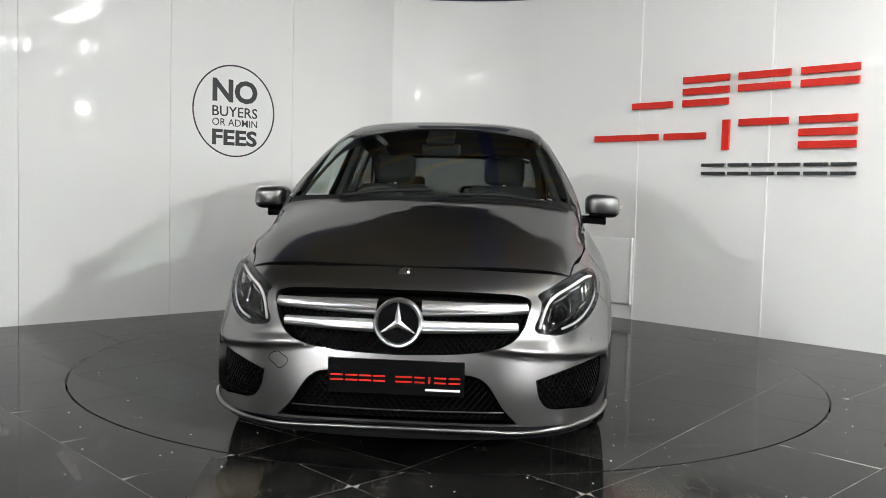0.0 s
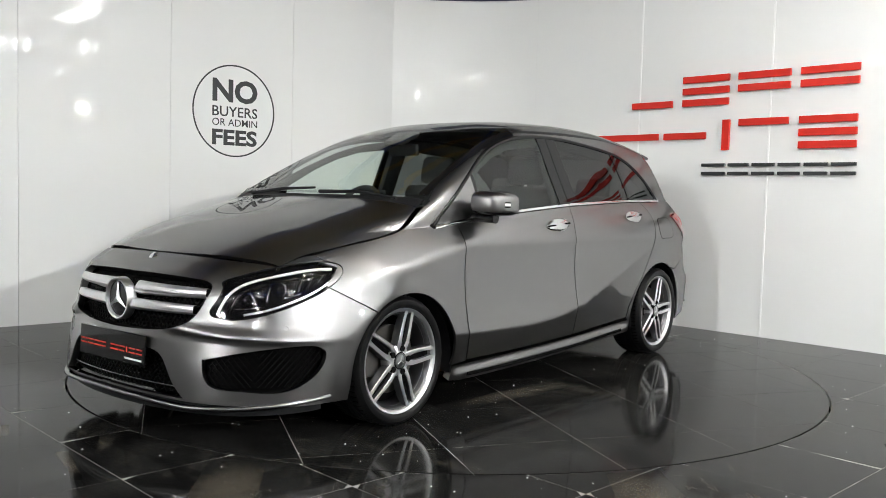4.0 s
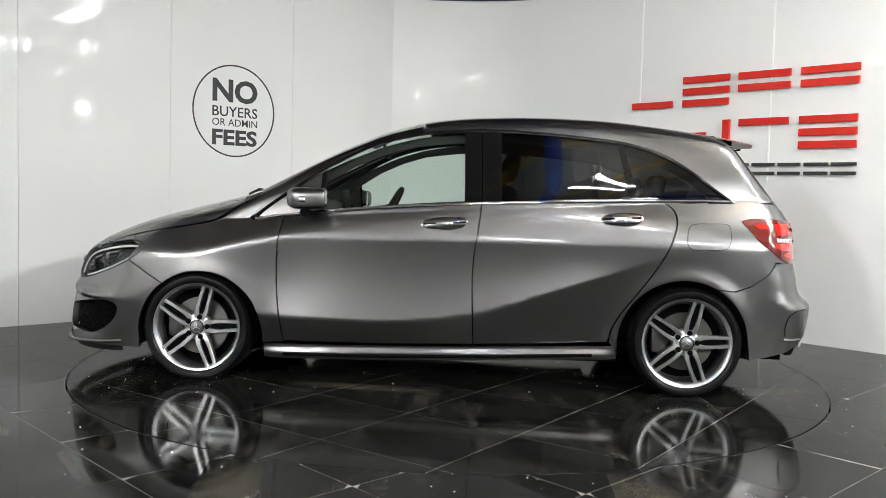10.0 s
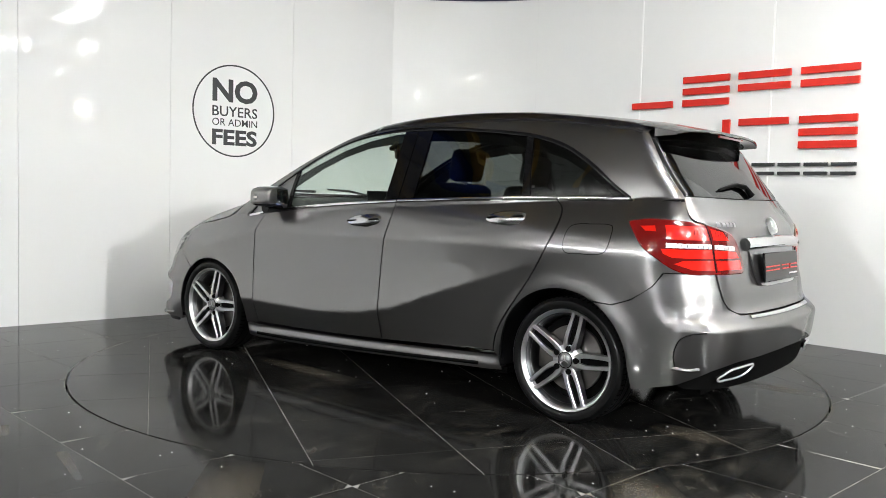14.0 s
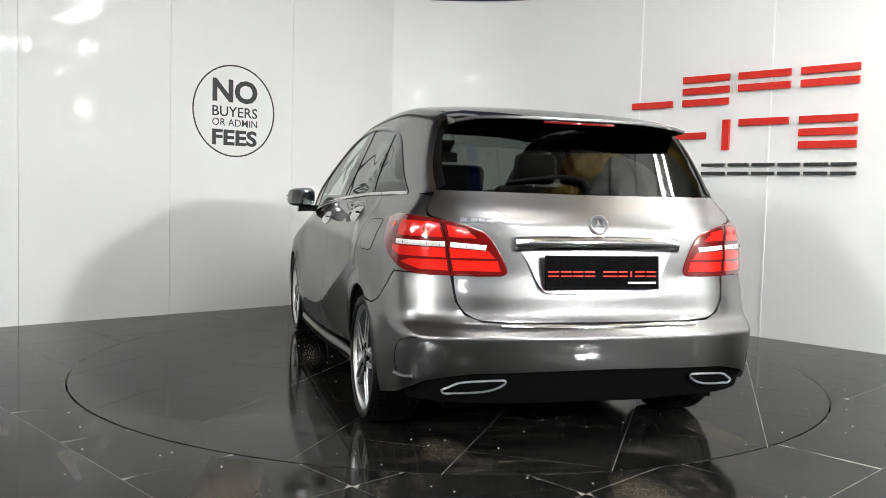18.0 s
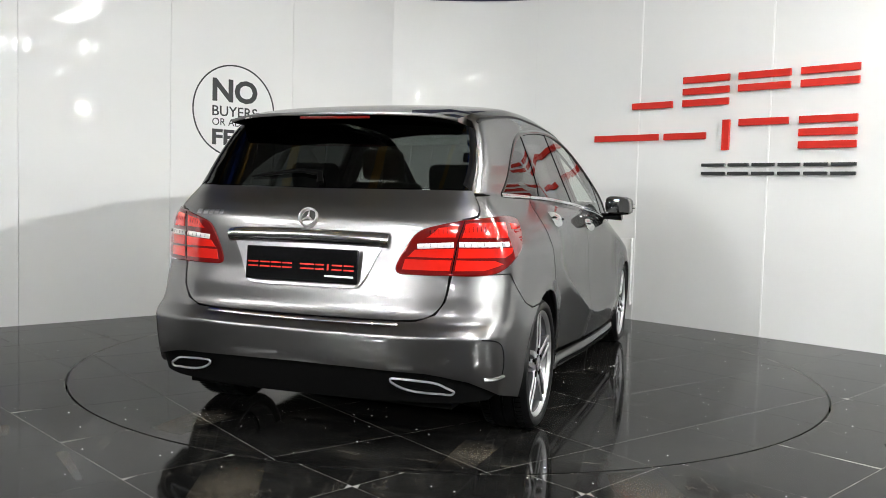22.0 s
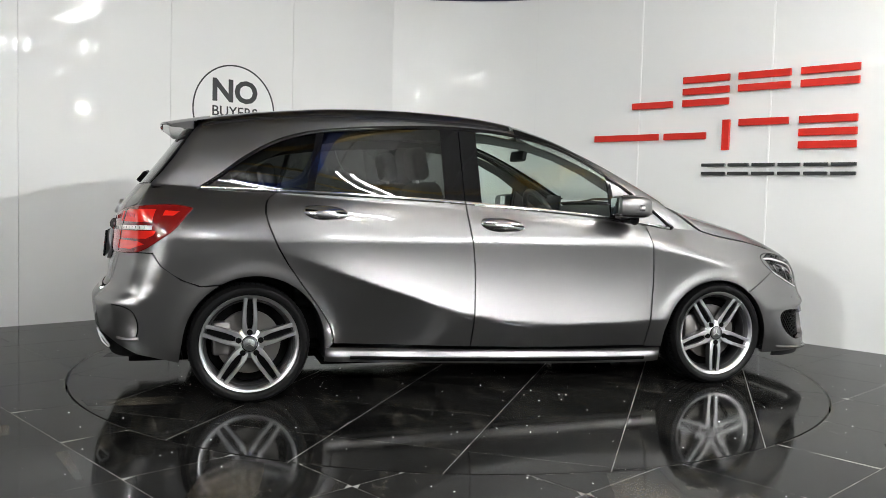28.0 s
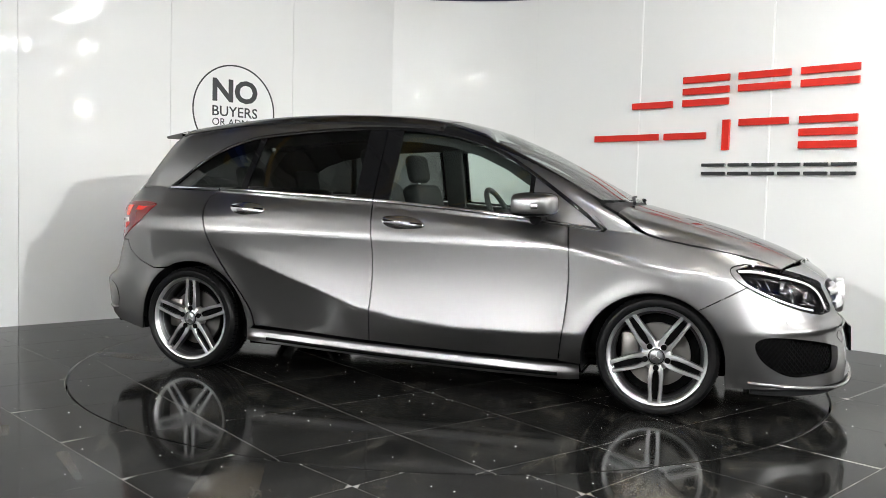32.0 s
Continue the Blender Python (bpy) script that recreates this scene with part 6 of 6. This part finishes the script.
        wheel.matrix_basis = Matrix.Translation((x, y, z)) @ (Matrix() if hand > 0 else Euler((0, 0, math.pi)).to_matrix().to_4x4())
        return wheel
    # seen from outside, x runs to the rear on the left side
    make((1.35, 0.858, 0.302), 180 - 3, 1)
    make((-1.35, 0.858, 0.302), 180 - 3, 1)
    make((1.35, -0.858, 0.302), -90, -1)
    make((-1.35, -0.858, 0.302), 90, -1)


def build_cabin():
    part("cabin_floor", box(2.9, 1.40, 0.03, (-0.35, 0, 0.26), 0.01), DEEP_BLACK, car, "dark cabin carpet")
    bm = bmesh.new()
    prof = [(1.16, 1.02), (0.98, 1.035), (0.80, 1.025), (0.70, 0.985), (0.62, 0.90), (0.60, 0.72), (0.66, 0.50)]
    rows = [[bm.verts.new((x + 0.05 * (abs(y) > 0.5) * 0, y, z - 0.05 * y * y)) for x, z in prof] for y in np.linspace(-0.69, 0.69, 9)]
    for a, b in zip(rows, rows[1:]):
        for j in range(len(prof) - 1):
            bm.faces.new((a[j], a[j + 1], b[j + 1], b[j]))
    part("dashboard", bm, DASH, car, "dark grey dashboard")
    part("screen_display", box(0.015, 0.20, 0.12, (0.66, 0.0, 1.03), 0.004), BLACK, car, "black centre display")
    # seats
    for y in (0.37, -0.37):
        seat = part("front_seat", box(0.50, 0.50, 0.16, (0.02, y, 0.50), 0.05, segments=3), FABRIC, car, "black front seat")
        part("seat_back", box(0.14, 0.48, 0.62, (-0.28, y, 0.84), 0.055, Euler((0, radians(-16), 0)).to_matrix(), segments=3), FABRIC, seat, "black backrest")
        part("headrest", box(0.09, 0.27, 0.19, (-0.385, y, 1.245), 0.042, Euler((0, radians(-12), 0)).to_matrix(), segments=3), FABRIC, seat, "black headrest")
        part("headrest_post", tube([(-0.365, y, 1.10), (-0.380, y, 1.20)], 0.010), SATIN, seat, "steel headrest post")
    bench = part("rear_bench", box(0.50, 1.26, 0.16, (-0.85, 0, 0.53), 0.05, segments=3), FABRIC, car, "black rear bench")
    part("bench_back", box(0.13, 1.26, 0.56, (-1.14, 0, 0.82), 0.05, Euler((0, radians(-18), 0)).to_matrix(), segments=3), FABRIC, bench, "black rear backrest")
    for y in (0.38, -0.38):
        part("headrest", box(0.08, 0.26, 0.15, (-1.235, y, 1.145), 0.036, Euler((0, radians(-12), 0)).to_matrix(), segments=3), FABRIC, bench, "black headrest")
    part("parcel_shelf", box(0.58, 1.16, 0.02, (-1.52, 0, 1.02), 0.006), DASH, car, "dark parcel shelf")
    # steering wheel on the right-hand side
    ring = [(0.185 * math.cos(a), 0.185 * math.sin(a)) for a in (2 * math.pi * k / 40 for k in range(40))]
    tilt = Euler((0, radians(62), 0)).to_matrix()
    pts = [tilt @ Vector((a, b, 0)) + Vector((0.42, -0.37, 0.945)) for a, b in ring]
    sw = part("steering_wheel", tube(pts, 0.016, 10, closed=True), DASH, car, "black steering wheel")
    hub = box(0.13, 0.15, 0.05, (0.44, -0.37, 0.94), 0.02, tilt)
    box(0.03, 0.33, 0.02, (0.435, -0.37, 0.945), 0.006, tilt, bm=hub)
    part("steering_hub", hub, DASH, sw, "steering wheel hub and spokes")
    mir = part("cabin_mirror", box(0.03, 0.23, 0.07, (0.40, 0, 1.335), 0.014, Euler((0, radians(8), 0)).to_matrix(), segments=3), BLACK, car, "black cabin mirror")
    part("mirror_stalk", tube([(0.41, 0, 1.365), (0.44, 0, 1.42)], 0.012), BLACK, mir, "black mirror stalk")
    part("sensor_box", box(0.16, 0.16, 0.03, (0.42, 0, 1.405), 0.01, Euler((0, radians(26), 0)).to_matrix()), BLACK, car, "black sensor box behind the windscreen")
    for hand in (1, -1):
        part("centre_pillar", box(0.14, 0.05, 0.44, (-0.21, hand * 0.665, 1.19), 0.02, Euler((radians(22 * hand), 0, 0)).to_matrix()), TRIM_DARK, car, "inner centre pillar trim")
    # front wipers
    for y0, y1 in ((0.10, 0.60), (-0.45, 0.02)):
        q = onto("top", [(1.168, y0), (1.135, (y0 + y1) / 2), (1.125, y1)])
        n = normals(q)
        part("front_wiper", tube([tuple(a + b * 0.012) for a, b in zip(q, n)], [0.010, 0.009, 0.006], 8), BLACK, car, "black windscreen wiper")


fd, rd = build_sides()
build_arches()
build_front()
build_headlights()
build_rear()
build_roof()
build_mirrors(fd)
build_wheels()
build_cabin()


# ---- what moves: the turntable and the car on it ----
def motions():
    times = [0.0, 0.2, 0.5] + [1.0 * k for k in range(1, 33)]
    walk(table, [(t, pose(0, 0, 0, 0, 0, heading(t))) for t in times])
    walk(car, [(t, pose(0, 0, 0, 0, 0, heading(t)) @ pose(0.0263, -0.0433, 0.0)) for t in times])


motions()
